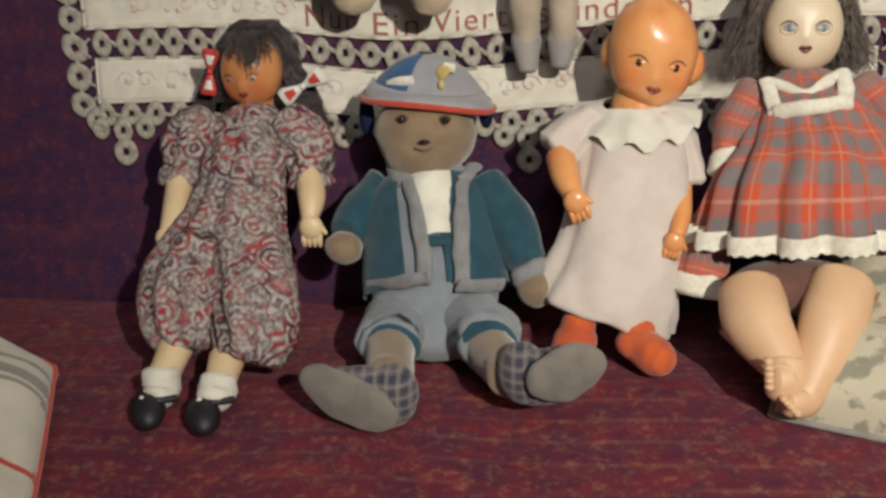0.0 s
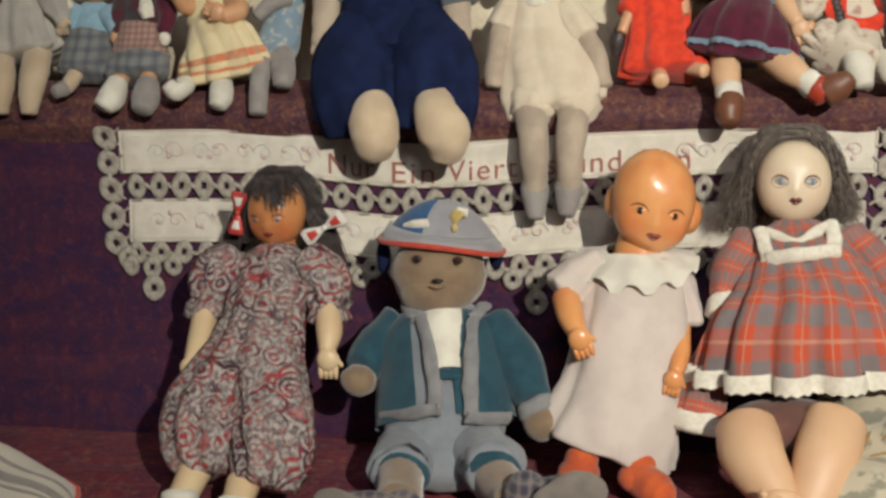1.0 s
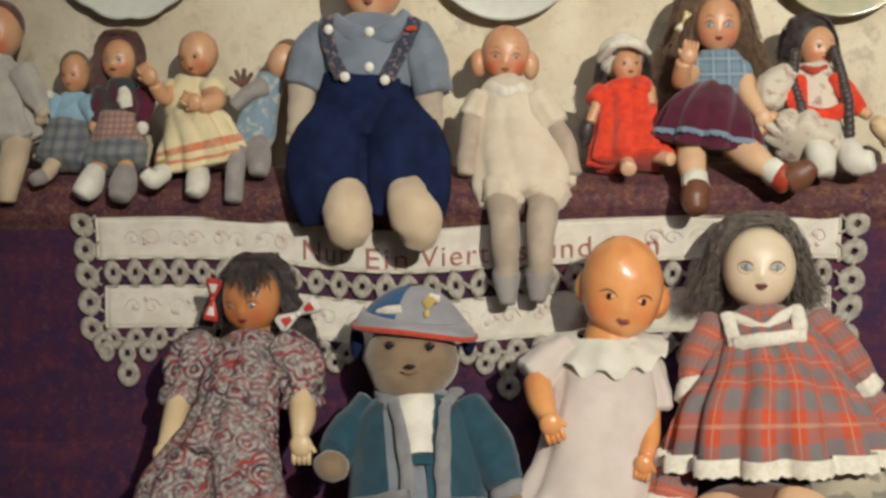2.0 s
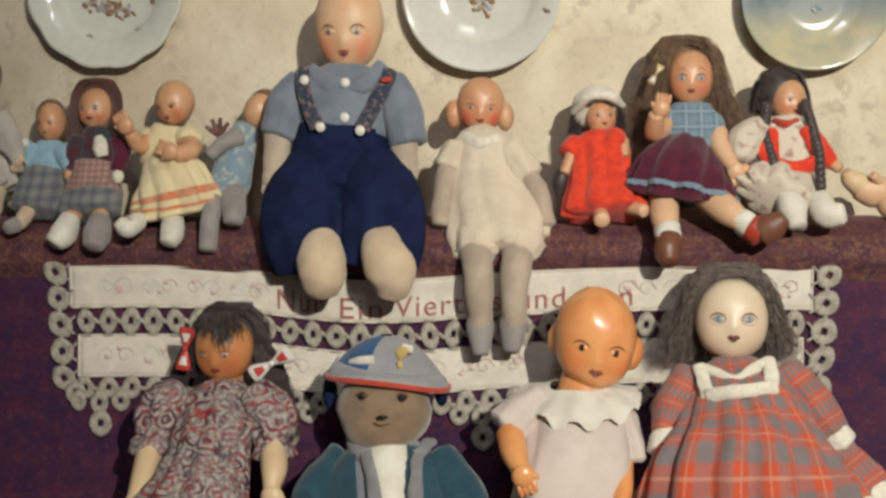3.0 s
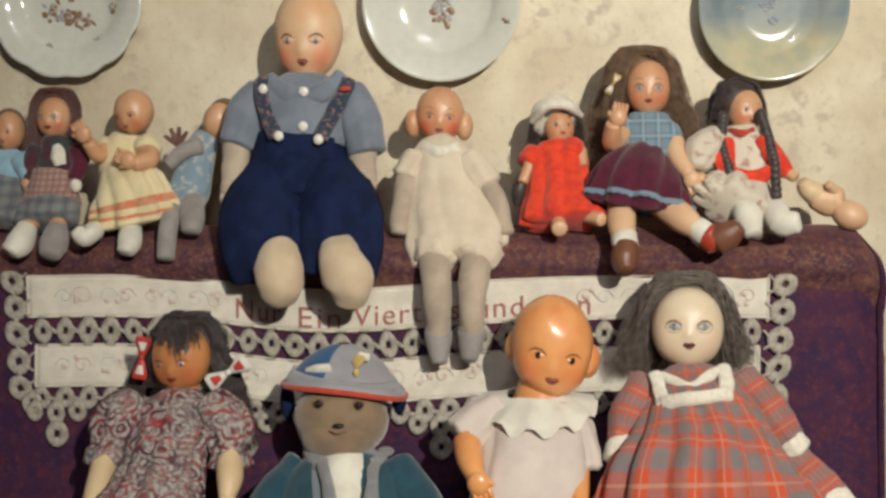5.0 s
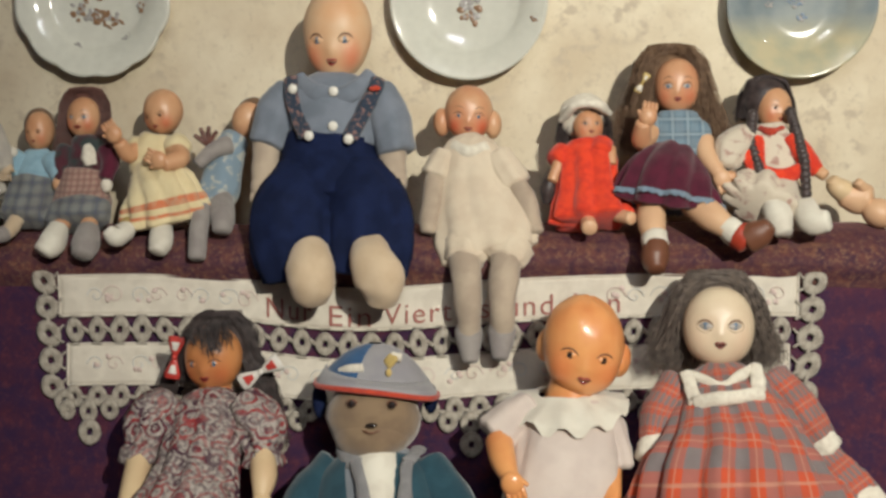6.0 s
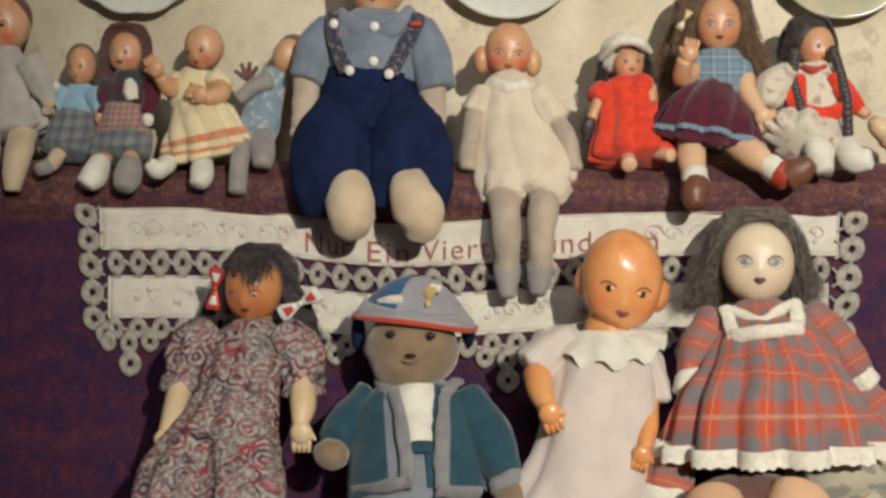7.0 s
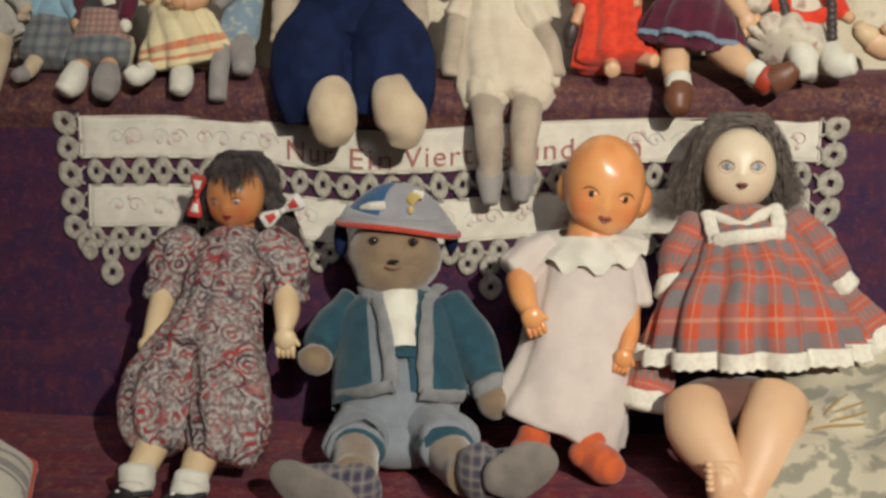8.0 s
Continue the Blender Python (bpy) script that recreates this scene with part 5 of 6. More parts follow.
s.ball((0.301, -0.180, 0.661), (16 * u, 16 * u, 20 * u), "pale_face")
s.tube([(0.446, -0.125, 0.754), (0.471, -0.140, 0.722), (0.497, -0.155, 0.686)], [(34 * u, 36 * u), (40 * u, 40 * u), (34 * u, 34 * u)], "plaid_red", seg=32, folds=7, amp=0.1)
s.tube([(0.501, -0.158, 0.685), (0.509, -0.162, 0.675)], [(28 * u, 30 * u), (26 * u, 26 * u)], "lace_white", seg=24, folds=8, amp=0.08)
# skirt panels spread on the cushion at both sides
s.tube([(0.306, -0.170, 0.648), (0.285, -0.200, 0.600), (0.273, -0.225, 0.559)], [(30 * u, 16 * u), (38 * u, 22 * u), (42 * u, 24 * u)], "plaid_red", seg=32, folds=5, amp=0.15)
s.tube([(0.272, -0.226, 0.558), (0.269, -0.232, 0.543)], [(42 * u, 25 * u), (40 * u, 24 * u)], "lace_white", seg=24, folds=5, amp=0.15)
s.tube([(0.502, -0.165, 0.666), (0.523, -0.180, 0.643), (0.538, -0.190, 0.625)], [(34 * u, 18 * u), (38 * u, 20 * u), (40 * u, 22 * u)], "plaid_red", seg=32, folds=5, amp=0.15)
s.tube([(0.539, -0.190, 0.624), (0.549, -0.200, 0.613)], [(40 * u, 23 * u), (40 * u, 22 * u)], "lace_white", seg=24, folds=5, amp=0.15)
s.ball((0.371, -0.260, 0.562), (110 * u, 60 * u, 44 * u), "brown_cloth")
s.tube([(0.321, -0.280, 0.562), (0.323, -0.320, 0.547), (0.340, -0.350, 0.526), (0.350, -0.365, 0.518)], [(52 * u, 48 * u), (52 * u, 46 * u), (40 * u, 36 * u), (29 * u, 29 * u)], "peach", seg=22)
s.tube([(0.348, -0.365, 0.521), (0.346, -0.378, 0.508), (0.335, -0.386, 0.510)], [(32 * u, 28 * u), (36 * u, 26 * u), (26 * u, 20 * u)], "peach", seg=18)
for k in range(5):
    s.ball(Vector((0.326, -0.392, 0.537)).lerp(Vector((0.328, -0.396, 0.511)), k / 4), (8 * u, 9 * u, 6 * u), "peach", seg=10)
s.tube([(0.414, -0.280, 0.573), (0.400, -0.320, 0.549), (0.384, -0.350, 0.518), (0.369, -0.375, 0.497)], [(52 * u, 48 * u), (52 * u, 46 * u), (42 * u, 37 * u), (27 * u, 26 * u)], "peach", seg=22)
s.tube([(0.370, -0.375, 0.498), (0.363, -0.385, 0.489), (0.349, -0.395, 0.491)], [(28 * u, 24 * u), (26 * u, 20 * u), (20 * u, 14 * u)], "peach", seg=18)
for k in range(5):
    s.ball(Vector((0.342, -0.398, 0.499)).lerp(Vector((0.356, -0.400, 0.484)), k / 4), (7 * u, 8 * u, 6 * u), "peach", seg=10)
s.done("plaid_doll", "pale-faced ash-haired doll in a red plaid dress, barefoot on a cushion", "doll", FRONT)


# ---- dolls along the backrest ----
u = 0.000755

# doll in a grey-white dress, at the far end
s = Shape()
hd = Vector((-0.667, 0.085, 1.119))
s.head(hd, (48 * u, 44 * u, 54 * u), "rosy_face", "eye_dark", turn=-8, white="brow", size=0.85, low=-6, blush=0.8)
s.ball(hd + Vector((0, 0.006, 12 * u)), (50 * u, 44 * u, 50 * u), "hair_auburn")
s.tube([(-0.659, 0.055, 1.079), (-0.655, 0.050, 1.046), (-0.651, 0.040, 0.998), (-0.643, 0.025, 0.962)], [(34 * u, 26 * u), (56 * u, 36 * u), (62 * u, 40 * u), (78 * u, 44 * u)], "grey_dress", seg=64, folds=10, amp=0.15)
for pts in (((-0.686, 0.045, 1.067), (-0.700, 0.035, 1.030), (-0.698, 0.020, 1.003)), ((-0.616, 0.045, 1.062), (-0.594, 0.035, 1.030), (-0.578, 0.020, 1.008))):
    s.tube(pts, [26 * u, 24 * u, 14 * u], "grey_dress", seg=24, folds=6, amp=0.1)
    hand(s, Vector(pts[2]), 0.011, "muslin")
s.ball((-0.665, 0.012, 1.039), (10 * u, 6 * u, 7 * u), "brown_cloth", seg=10)
s.tube([(-0.668, 0.020, 0.962), (-0.652, -0.025, 0.930), (-0.651, -0.035, 0.891)], [(24 * u, 24 * u), (22 * u, 22 * u), (15 * u, 16 * u)], "muslin")
s.tube([(-0.617, 0.020, 0.963), (-0.608, -0.025, 0.926), (-0.611, -0.035, 0.890)], [(26 * u, 24 * u), (24 * u, 22 * u), (17 * u, 17 * u)], "muslin")
s.done("rag_doll", "red-cheeked doll in a greyish white dress sitting on the backrest", "doll", TOP)

# small doll in a light blue jumper
s = Shape()
hd = Vector((-0.553, 0.085, 1.058))
s.head(hd, (26 * u, 28 * u, 36 * u), "pink_face", "eye_dark", turn=-10, white="brow", size=0.8, brow=None, low=-5)
s.ball(hd + Vector((-0.004, 0.008, 8 * u)), (30 * u, 28 * u, 36 * u), "hair_brown")
s.tube([(-0.547, 0.060, 1.027), (-0.546, 0.055, 1.004), (-0.545, 0.045, 0.978)], [(26 * u, 22 * u), (38 * u, 28 * u), (44 * u, 32 * u)], "sky_knit", seg=24)
s.tube([(-0.569, 0.055, 1.022), (-0.580, 0.045, 1.000)], [20 * u, 17 * u], "sky_knit")
s.tube([(-0.524, 0.050, 1.017), (-0.505, 0.035, 0.996)], [20 * u, 17 * u], "sky_knit")
s.ball((-0.504, 0.025, 0.985), (13 * u, 12 * u, 14 * u), "pink_face", seg=12)
s.ball((-0.575, 0.040, 1.029), (9 * u, 8 * u, 9 * u), "white_cloth", seg=10)
s.tube([(-0.546, 0.045, 0.986), (-0.549, 0.030, 0.958), (-0.551, 0.010, 0.938)], [(44 * u, 34 * u), (48 * u, 36 * u), (46 * u, 28 * u)], "dark_plaid", seg=40, folds=9, amp=0.1)
s.tube([(-0.559, 0.010, 0.940), (-0.564, -0.010, 0.924), (-0.568, -0.020, 0.919)], [16 * u, 15 * u, 13 * u], "muslin")
s.tube([(-0.567, -0.018, 0.920), (-0.573, -0.030, 0.917)], [15 * u, 12 * u], "shoe_grey")
s.done("small_doll", "small doll in a light blue jumper and dark plaid skirt", "doll", TOP)

# girl in folk dress with a check apron
s = Shape()
hd = Vector((-0.486, 0.085, 1.076))
s.head(hd, (31 * u, 32 * u, 38 * u), "pink_face", "eye_blue", turn=-6, mouth=1.4, blush=0.7)
mane(s, hd + Vector((-0.002, 0.010, 6 * u)), (40 * u, 34 * u, 46 * u), "hair_auburn", 100 * u, 0.2, 900, 31, 0.0006, 66, 0.0, -0.010, 0.006, 0.003)
s.tube([(-0.477, 0.060, 1.045), (-0.473, 0.055, 1.022), (-0.471, 0.040, 0.992)], [(26 * u, 22 * u), (40 * u, 28 * u), (36 * u, 28 * u)], "green_vest", seg=24)
s.tube([(-0.465, 0.034, 1.038), (-0.460, 0.026, 1.026), (-0.457, 0.024, 1.012)], [(8 * u, 4 * u), (15 * u, 5 * u), (11 * u, 4 * u)], "lace_white", seg=24, folds=5, amp=0.2)
s.tube([(-0.444, 0.050, 1.031), (-0.435, 0.040, 1.012), (-0.438, 0.030, 0.993)], [17 * u, 16 * u, 14 * u], "maroon")
s.tube([(-0.500, 0.050, 1.032), (-0.505, 0.040, 1.010), (-0.500, 0.030, 0.989)], [17 * u, 16 * u, 14 * u], "green_vest")
s.ball((-0.435, 0.020, 0.984), (11 * u, 11 * u, 12 * u), "lace_white", seg=12)
s.tube([(-0.473, 0.040, 0.999), (-0.474, 0.030, 0.965), (-0.472, 0.010, 0.938)], [(38 * u, 32 * u), (52 * u, 38 * u), (54 * u, 38 * u)], "apron", seg=44, folds=9, amp=0.07)
s.tube([(-0.473, 0.018, 0.953), (-0.471, 0.005, 0.934)], [(56 * u, 41 * u), (56 * u, 41 * u)], "dark_plaid", seg=40, folds=9, amp=0.07)
s.tube([(-0.490, 0.005, 0.938), (-0.491, -0.020, 0.922)], [16 * u, 15 * u], "pink_face")
s.tube([(-0.490, -0.015, 0.928), (-0.493, -0.035, 0.911), (-0.500, -0.045, 0.900)], [18 * u, 24 * u, 20 * u], "white_cloth")
s.tube([(-0.454, 0.005, 0.938), (-0.448, -0.020, 0.922)], [16 * u, 15 * u], "pink_face")
s.tube([(-0.449, -0.015, 0.925), (-0.446, -0.035, 0.908), (-0.447, -0.045, 0.896)], [20 * u, 25 * u, 20 * u], "shoe_grey")
s.done("folk_doll", "long-haired doll in folk dress with check apron, waving", "doll", TOP)

# baby doll in a pale yellow dress
s = Shape()
hd = Vector((-0.370, 0.085, 1.084))
s.head(hd, (36 * u, 36 * u, 40 * u), "pink_face", "eye_dark", turn=-20, lean=-8, nod=5, white="brow", size=0.75, brow=None, chubby=1.4, low=-8, swirl=0.02, blush=0.7)
s.tube([(-0.373, 0.055, 1.048), (-0.378, 0.050, 1.021), (-0.378, 0.045, 0.999)], [(30 * u, 24 * u), (42 * u, 30 * u), (42 * u, 30 * u)], "yellow_dress", seg=28)
s.tube([(-0.378, 0.045, 1.003), Vector((-0.358, -0.010, 0.970)) + Vector((0, 0.032, 0)), Vector((-0.351, -0.028, 0.934)) + Vector((0, 0.05, 0))], [(44 * u, 34 * u), (72 * u, 50 * u), (86 * u, 62 * u)], "yellow_dress", seg=96, k=24, folds=12, amp=0.12, bands=((0.60, 0.67, "orange_rick"), (0.74, 0.81, "orange_rick")))
s.tube([(-0.395, 0.050, 1.035), (-0.404, 0.030, 1.025), (-0.411, 0.015, 1.041)], [17 * u, 16 * u, 13 * u], "pink_face")
hand(s, (-0.417, 0.010, 1.054), 0.012, "pink_face", (-0.6, 0, 1))
s.tube([(-0.345, 0.045, 1.032), (-0.328, 0.020, 1.020), (-0.344, 0.000, 1.013)], [18 * u, 18 * u, 15 * u], "pink_face")
hand(s, (-0.351, -0.004, 1.019), 0.012, "pink_face", (-1, 0, 0.5))
s.ball((-0.400, 0.050, 1.035), (22 * u, 20 * u, 20 * u), "yellow_dress")
s.ball((-0.339, 0.045, 1.036), (26 * u, 22 * u, 22 * u), "yellow_dress")
s.tube([(-0.398, 0.000, 0.929), (-0.395, -0.030, 0.923)], [17 * u, 17 * u], "gold")
s.tube([(-0.394, -0.025, 0.924), (-0.400, -0.045, 0.920), (-0.408, -0.050, 0.928)], [19 * u, 18 * u, 12 * u], "white_cloth")
s.tube([(-0.350, 0.000, 0.926), (-0.344, -0.030, 0.911), (-0.346, -0.040, 0.900)], [17 * u, 21 * u, 17 * u], "white_cloth")
s.done("baby_doll", "bald baby doll in a pale yellow dress with orange braid", "doll", TOP)

# blue printed rag doll leaning aside
s = Shape()
s.ball((-0.251, 0.090, 1.071), (28 * u, 28 * u, 34 * u), "rosy_face", (0, 25, 0))
s.ball((-0.247, 0.100, 1.076), (30 * u, 26 * u, 36 * u), "hair_brown", (0, 25, 0))
s.tube([(-0.267, 0.085, 1.046), (-0.280, 0.075, 1.017), (-0.285, 0.055, 0.976), (-0.285, 0.040, 0.956)], [(24 * u, 20 * u), (34 * u, 26 * u), (38 * u, 28 * u), (30 * u, 26 * u)], "blue_print", seg=30, folds=7, amp=0.08)
s.tube([(-0.271, 0.060, 1.036), (-0.290, 0.050, 1.029), (-0.309, 0.040, 1.011)], [18 * u, 15 * u, 12 * u], "shoe_grey")
for a in (-60, -25, 10, 45):
    p = Vector((-0.298, 0.050, 1.038))
    s.tube([p, p + Vector((math.sin(radians(a)) * 0.02, -0.003, math.cos(radians(a)) * 0.024))], [0.0045, 0.0028], "hair_auburn", seg=7)
s.tube([(-0.278, 0.040, 0.960), (-0.266, 0.000, 0.939), (-0.265, -0.010, 0.924)], [22 * u, 22 * u, 18 * u], "shoe_grey")
s.tube([(-0.301, 0.040, 0.960), (-0.296, -0.010, 0.930), (-0.295, -0.030, 0.890)], [18 * u, 17 * u, 16 * u], "shoe_grey")
s.done("cloth_doll", "blue printed cloth doll with twig-like hand, slumped aside", "doll", TOP)

# big boy doll in dungarees
s = Shape()
hd = Vector((-0.1135, 0.064, 1.190))
rb = (61 * u, 56 * u, 80 * u)
s.head(hd, rb, "boy_face", "eye_blue", turn=-4, nod=3, size=1.0, mouth=0.9, blush=0.75, chubby=1.3, low=-12, brow=None, swirl=0.008, white="boy_face")
s.tube([hd + Vector((0, 0, -0.055)), (-0.117, 0.060, 1.128)], [32 * u, 34 * u], "pink_face")
s.tube([(-0.117, 0.064, 1.116), (-0.118, 0.050, 1.097), (-0.121, 0.045, 1.060), (-0.122, 0.040, 1.037)], [(66 * u, 40 * u), (92 * u, 54 * u), (86 * u, 60 * u), (84 * u, 60 * u)], "chambray", seg=32)
for pts in (((-0.119, 0.012, 1.102), (-0.140, 0.014, 1.108), (-0.164, 0.036, 1.130)), ((-0.105, 0.012, 1.102), (-0.085, 0.014, 1.108), (-0.066, 0.036, 1.131))):
    s.tube(pts, [(16 * u, 6 * u), (17 * u, 7 * u), (12 * u, 6 * u)], "chambray", seg=12)
for pts in (((-0.178, 0.050, 1.108), (-0.196, 0.040, 1.080), (-0.208, 0.030, 1.040)), ((-0.058, 0.050, 1.107), (-0.042, 0.040, 1.075), (-0.031, 0.030, 1.028))):
    s.tube(pts, [(32 * u, 34 * u), (38 * u, 36 * u), (34 * u, 34 * u)], "chambray", seg=28, folds=7, amp=0.05)
s.tube([(-0.211, 0.030, 1.042), (-0.210, 0.020, 1.012), (-0.211, 0.005, 0.987)], [(24 * u, 22 * u), (23 * u, 20 * u), (17 * u, 16 * u)], "calico")
hand(s, (-0.213, 0.000, 0.981), 0.013, "calico", (-0.2, 0, -1))
s.tube([(-0.036, 0.030, 1.029), (-0.033, 0.020, 0.999), (-0.030, 0.005, 0.974)], [(25 * u, 22 * u), (23 * u, 20 * u), (18 * u, 16 * u)], "calico")
hand(s, (-0.028, 0.000, 0.967), 0.013, "calico", (0, 0, -1))
s.tube([(-0.122, 0.040, 1.051), (-0.124, 0.040, 1.022), (-0.123, 0.030, 0.984), (-0.121, 0.020, 0.957)], [(80 * u, 64 * u), (88 * u, 70 * u), (102 * u, 76 * u), (116 * u, 74 * u)], "navy", seg=32)
s.tube([(-0.150, 0.020, 0.985), (-0.164, -0.020, 0.946), (-0.159, -0.044, 0.908), (-0.151, -0.048, 0.868)], [(66 * u, 56 * u), (76 * u, 58 * u), (74 * u, 42 * u), (66 * u, 34 * u)], "navy", seg=48, folds=9, amp=0.08)
s.tube([(-0.088, 0.020, 0.985), (-0.062, -0.020, 0.946), (-0.057, -0.044, 0.908), (-0.062, -0.048, 0.870)], [(66 * u, 56 * u), (76 * u, 58 * u), (74 * u, 42 * u), (68 * u, 34 * u)], "navy", seg=48, folds=9, amp=0.08)
for pts in (((-0.147, -0.012, 1.052), (-0.162, 0.006, 1.080), (-0.170, 0.012, 1.106), (-0.173, 0.030, 1.128)), ((-0.087, -0.012, 1.047), (-0.074, 0.004, 1.075), (-0.058, 0.012, 1.105), (-0.054, 0.030, 1.124))):
    s.tube(pts, [(14 * u, 4 * u)] * 4, "braid_band", seg=10)
s.ball((-0.055, 0.006, 1.111), (13 * u, 4 * u, 7 * u), "red_trim", seg=10)
s.ball((-0.166, 0.006, 1.112), (9 * u, 4 * u, 9 * u), "pearl", seg=10)
for p in ((-0.141, -0.018, 1.050), (-0.088, -0.018, 1.045), (-0.111, 0.006, 1.108), (-0.111, -0.004, 1.062)):
    s.ball(p, (9 * u, 4 * u, 9 * u), "pearl", seg=14)
s.tube([(-0.134, -0.068, 0.905), (-0.130, -0.090, 0.884), (-0.126, -0.092, 0.858), (-0.124, -0.086, 0.842)], [(32 * u, 26 * u), (41 * u, 35 * u), (39 * u, 35 * u), (28 * u, 25 * u)], "muslin", seg=24)
s.tube([(-0.056, -0.066, 0.908), (-0.048, -0.090, 0.888), (-0.036, -0.098, 0.866), (-0.038, -0.090, 0.842)], [(30 * u, 26 * u), (40 * u, 34 * u), (41 * u, 34 * u), (28 * u, 25 * u)], "muslin", seg=24)
s.done("boy_doll", "large boy doll in grey shirt and navy dungarees, legs hanging over", "doll", TOP)

# doll in a cream romper, long stockinged legs
s = Shape()
hd = Vector((0.0645, 0.080, 1.077))
s.head(hd, (43 * u, 42 * u, 48 * u), "rosy_face", "eye_blue", turn=4, lean=4, nod=2, white="rosy_face", size=0.8, blush=0.95, chubby=1.4, low=-7, swirl=0.02)
for p in ((0.027, 0.080, 1.064), (0.098, 0.080, 1.060)):
    s.ball(p, (16 * u, 18 * u, 26 * u), "rosy_face")
s.tube([(0.065, 0.062, 1.034), (0.067, 0.050, 1.017), (0.070, 0.040, 0.975), (0.087, 0.015, 0.916), (0.095, 0.000, 0.887)], [(40 * u, 28 * u), (58 * u, 36 * u), (68 * u, 42 * u), (92 * u, 54 * u), (88 * u, 48 * u)], "cream_romper", seg=80, folds=10, amp=0.06)
s.tube([(0.045, 0.036, 1.034), (0.068, 0.022, 1.026), (0.092, 0.034, 1.033)], [(10 * u, 5 * u)] * 3, "lace_white", seg=10)
s.tube([(0.067, -0.005, 0.899), (0.066, -0.020, 0.886)], [(44 * u, 36 * u), (36 * u, 30 * u)], "cream_romper", seg=32, folds=8, amp=0.1)
s.tube([(0.123, -0.005, 0.901), (0.118, -0.020, 0.886)], [(46 * u, 36 * u), (36 * u, 30 * u)], "cream_romper", seg=32, folds=8, amp=0.1)
for a, b, c, d in (((0.035, 0.045, 1.019), (0.024, 0.035, 0.994), (0.018, 0.020, 0.957), (0.014, 0.005, 0.920)), ((0.108, 0.045, 1.018), (0.131, 0.030, 0.983), (0.147, 0.015, 0.953), (0.157, 0.000, 0.921))):
    s.tube([a, b], [(26 * u, 26 * u), (28 * u, 26 * u)], "cream_romper", seg=28, folds=7, amp=0.1)
    s.tube([b, c, d], [20 * u, 19 * u, 14 * u], "calico")
for a, b, c, d in (((0.064, -0.020, 0.886), (0.070, -0.055, 0.842), (0.071, -0.050, 0.789), (0.073, -0.060, 0.758)), ((0.118, -0.020, 0.886), (0.116, -0.055, 0.843), (0.114, -0.050, 0.790), (0.112, -0.060, 0.762))):
    s.tube([a, b, c], [(28 * u, 26 * u), (25 * u, 24 * u), (20 * u, 20 * u)], "calico")
    s.tube([Vector(c) + Vector((0, 0, 0.012)), c, d], [(22 * u, 21 * u), (24 * u, 23 * u), (15 * u, 18 * u)], "shoe_grey")
s.done("romper_doll", "rosy doll in a cream romper with long calico legs hanging", "doll", TOP)

# doll in a red knitted dress and bonnet
s = Shape()
hd = Vector((0.228, 0.078, 1.057))
s.head(hd, (27 * u, 27 * u, 31 * u), "pink_face", "eye_dark", turn=14, nod=-8, size=0.95)
hair_cap(s, hd + Vector((-0.003, 0.012, 3 * u)), (35 * u, 28 * u, 36 * u), "hair_dark", 44 * u, 50, 41, 1.1, 0.2, 0.004, 0.005, 0.0018)
s.ball(hd + Vector((-0.005, 0.016, 20 * u)), (47 * u, 34 * u, 40 * u), "lace_white", (0, -12, 0), 22)
s.tube([hd + Vector((-0.036, 0, 0.008)), hd + Vector((-0.018, -0.022, 0.028)), hd + Vector((0.010, -0.022, 0.030)), hd + Vector((0.03, 0, 0.016))], [7 * u, 9 * u, 9 * u, 7 * u], "lace_white", seg=12, folds=5, amp=0.1)
s.tube([(0.226, 0.055, 1.034), (0.226, 0.050, 1.018), (0.229, 0.030, 0.975), (0.232, 0.005, 0.935)], [(34 * u, 24 * u), (48 * u, 32 * u), (54 * u, 40 * u), (70 * u, 48 * u)], "red_dress", seg=72, k=6, folds=9, amp=0.17)
s.tube([(0.247, 0.050, 1.034), (0.244, 0.040, 1.023)], [20 * u, 22 * u], "red_dress")
s.tube([(0.195, 0.050, 1.023), (0.186, 0.040, 1.012)], [20 * u, 20 * u], "red_dress")
s.tube([(0.189, 0.040, 1.008), (0.180, 0.030, 0.986)], [12 * u, 10 * u], "pink_face")
s.tube([(0.257, 0.040, 1.027), (0.259, 0.030, 1.008)], [11 * u, 9 * u], "pink_face")
s.tube([(0.226, 0.000, 0.936), (0.228, -0.030, 0.928)], [13 * u, 14 * u], "peach")
s.tube([(0.265, 0.000, 0.941), (0.282, -0.020, 0.939)], [12 * u, 12 * u], "peach")
s.tube([(0.182, 0.045, 0.997), (0.174, 0.040, 0.974), (0.173, 0.040, 0.955)], [11 * u, 14 * u, 8 * u], "hair_dark")
s.done("red_doll", "small doll in a red knitted dress and white bonnet", "doll", TOP)

# girl with long brown hair, blue check bodice
s = Shape()
hd = Vector((0.348, 0.078, 1.110))
rg = (39 * u, 38 * u, 48 * u)
s.head(hd, rg, "rosy_face", "eye_blue", turn=-2, size=1.05, mouth=0.9, low=-3)
mane(s, hd + Vector((-0.006, 0.014, 8 * u)), (52 * u, 40 * u, 56 * u), "hair_brown", 116 * u, 0.58, 2400, 51, 0.00055, 58, -0.05, -0.008, 0.013, 0.009, 1.08)
bow(s, (0.298, 0.020, 1.114), 0.012, ("gold", "lace_white"), 60)
s.tube([(0.347, 0.055, 1.071), (0.347, 0.050, 1.045), (0.346, 0.040, 1.007)], [(36 * u, 26 * u), (56 * u, 34 * u), (48 * u, 36 * u)], "blue_check", seg=32)
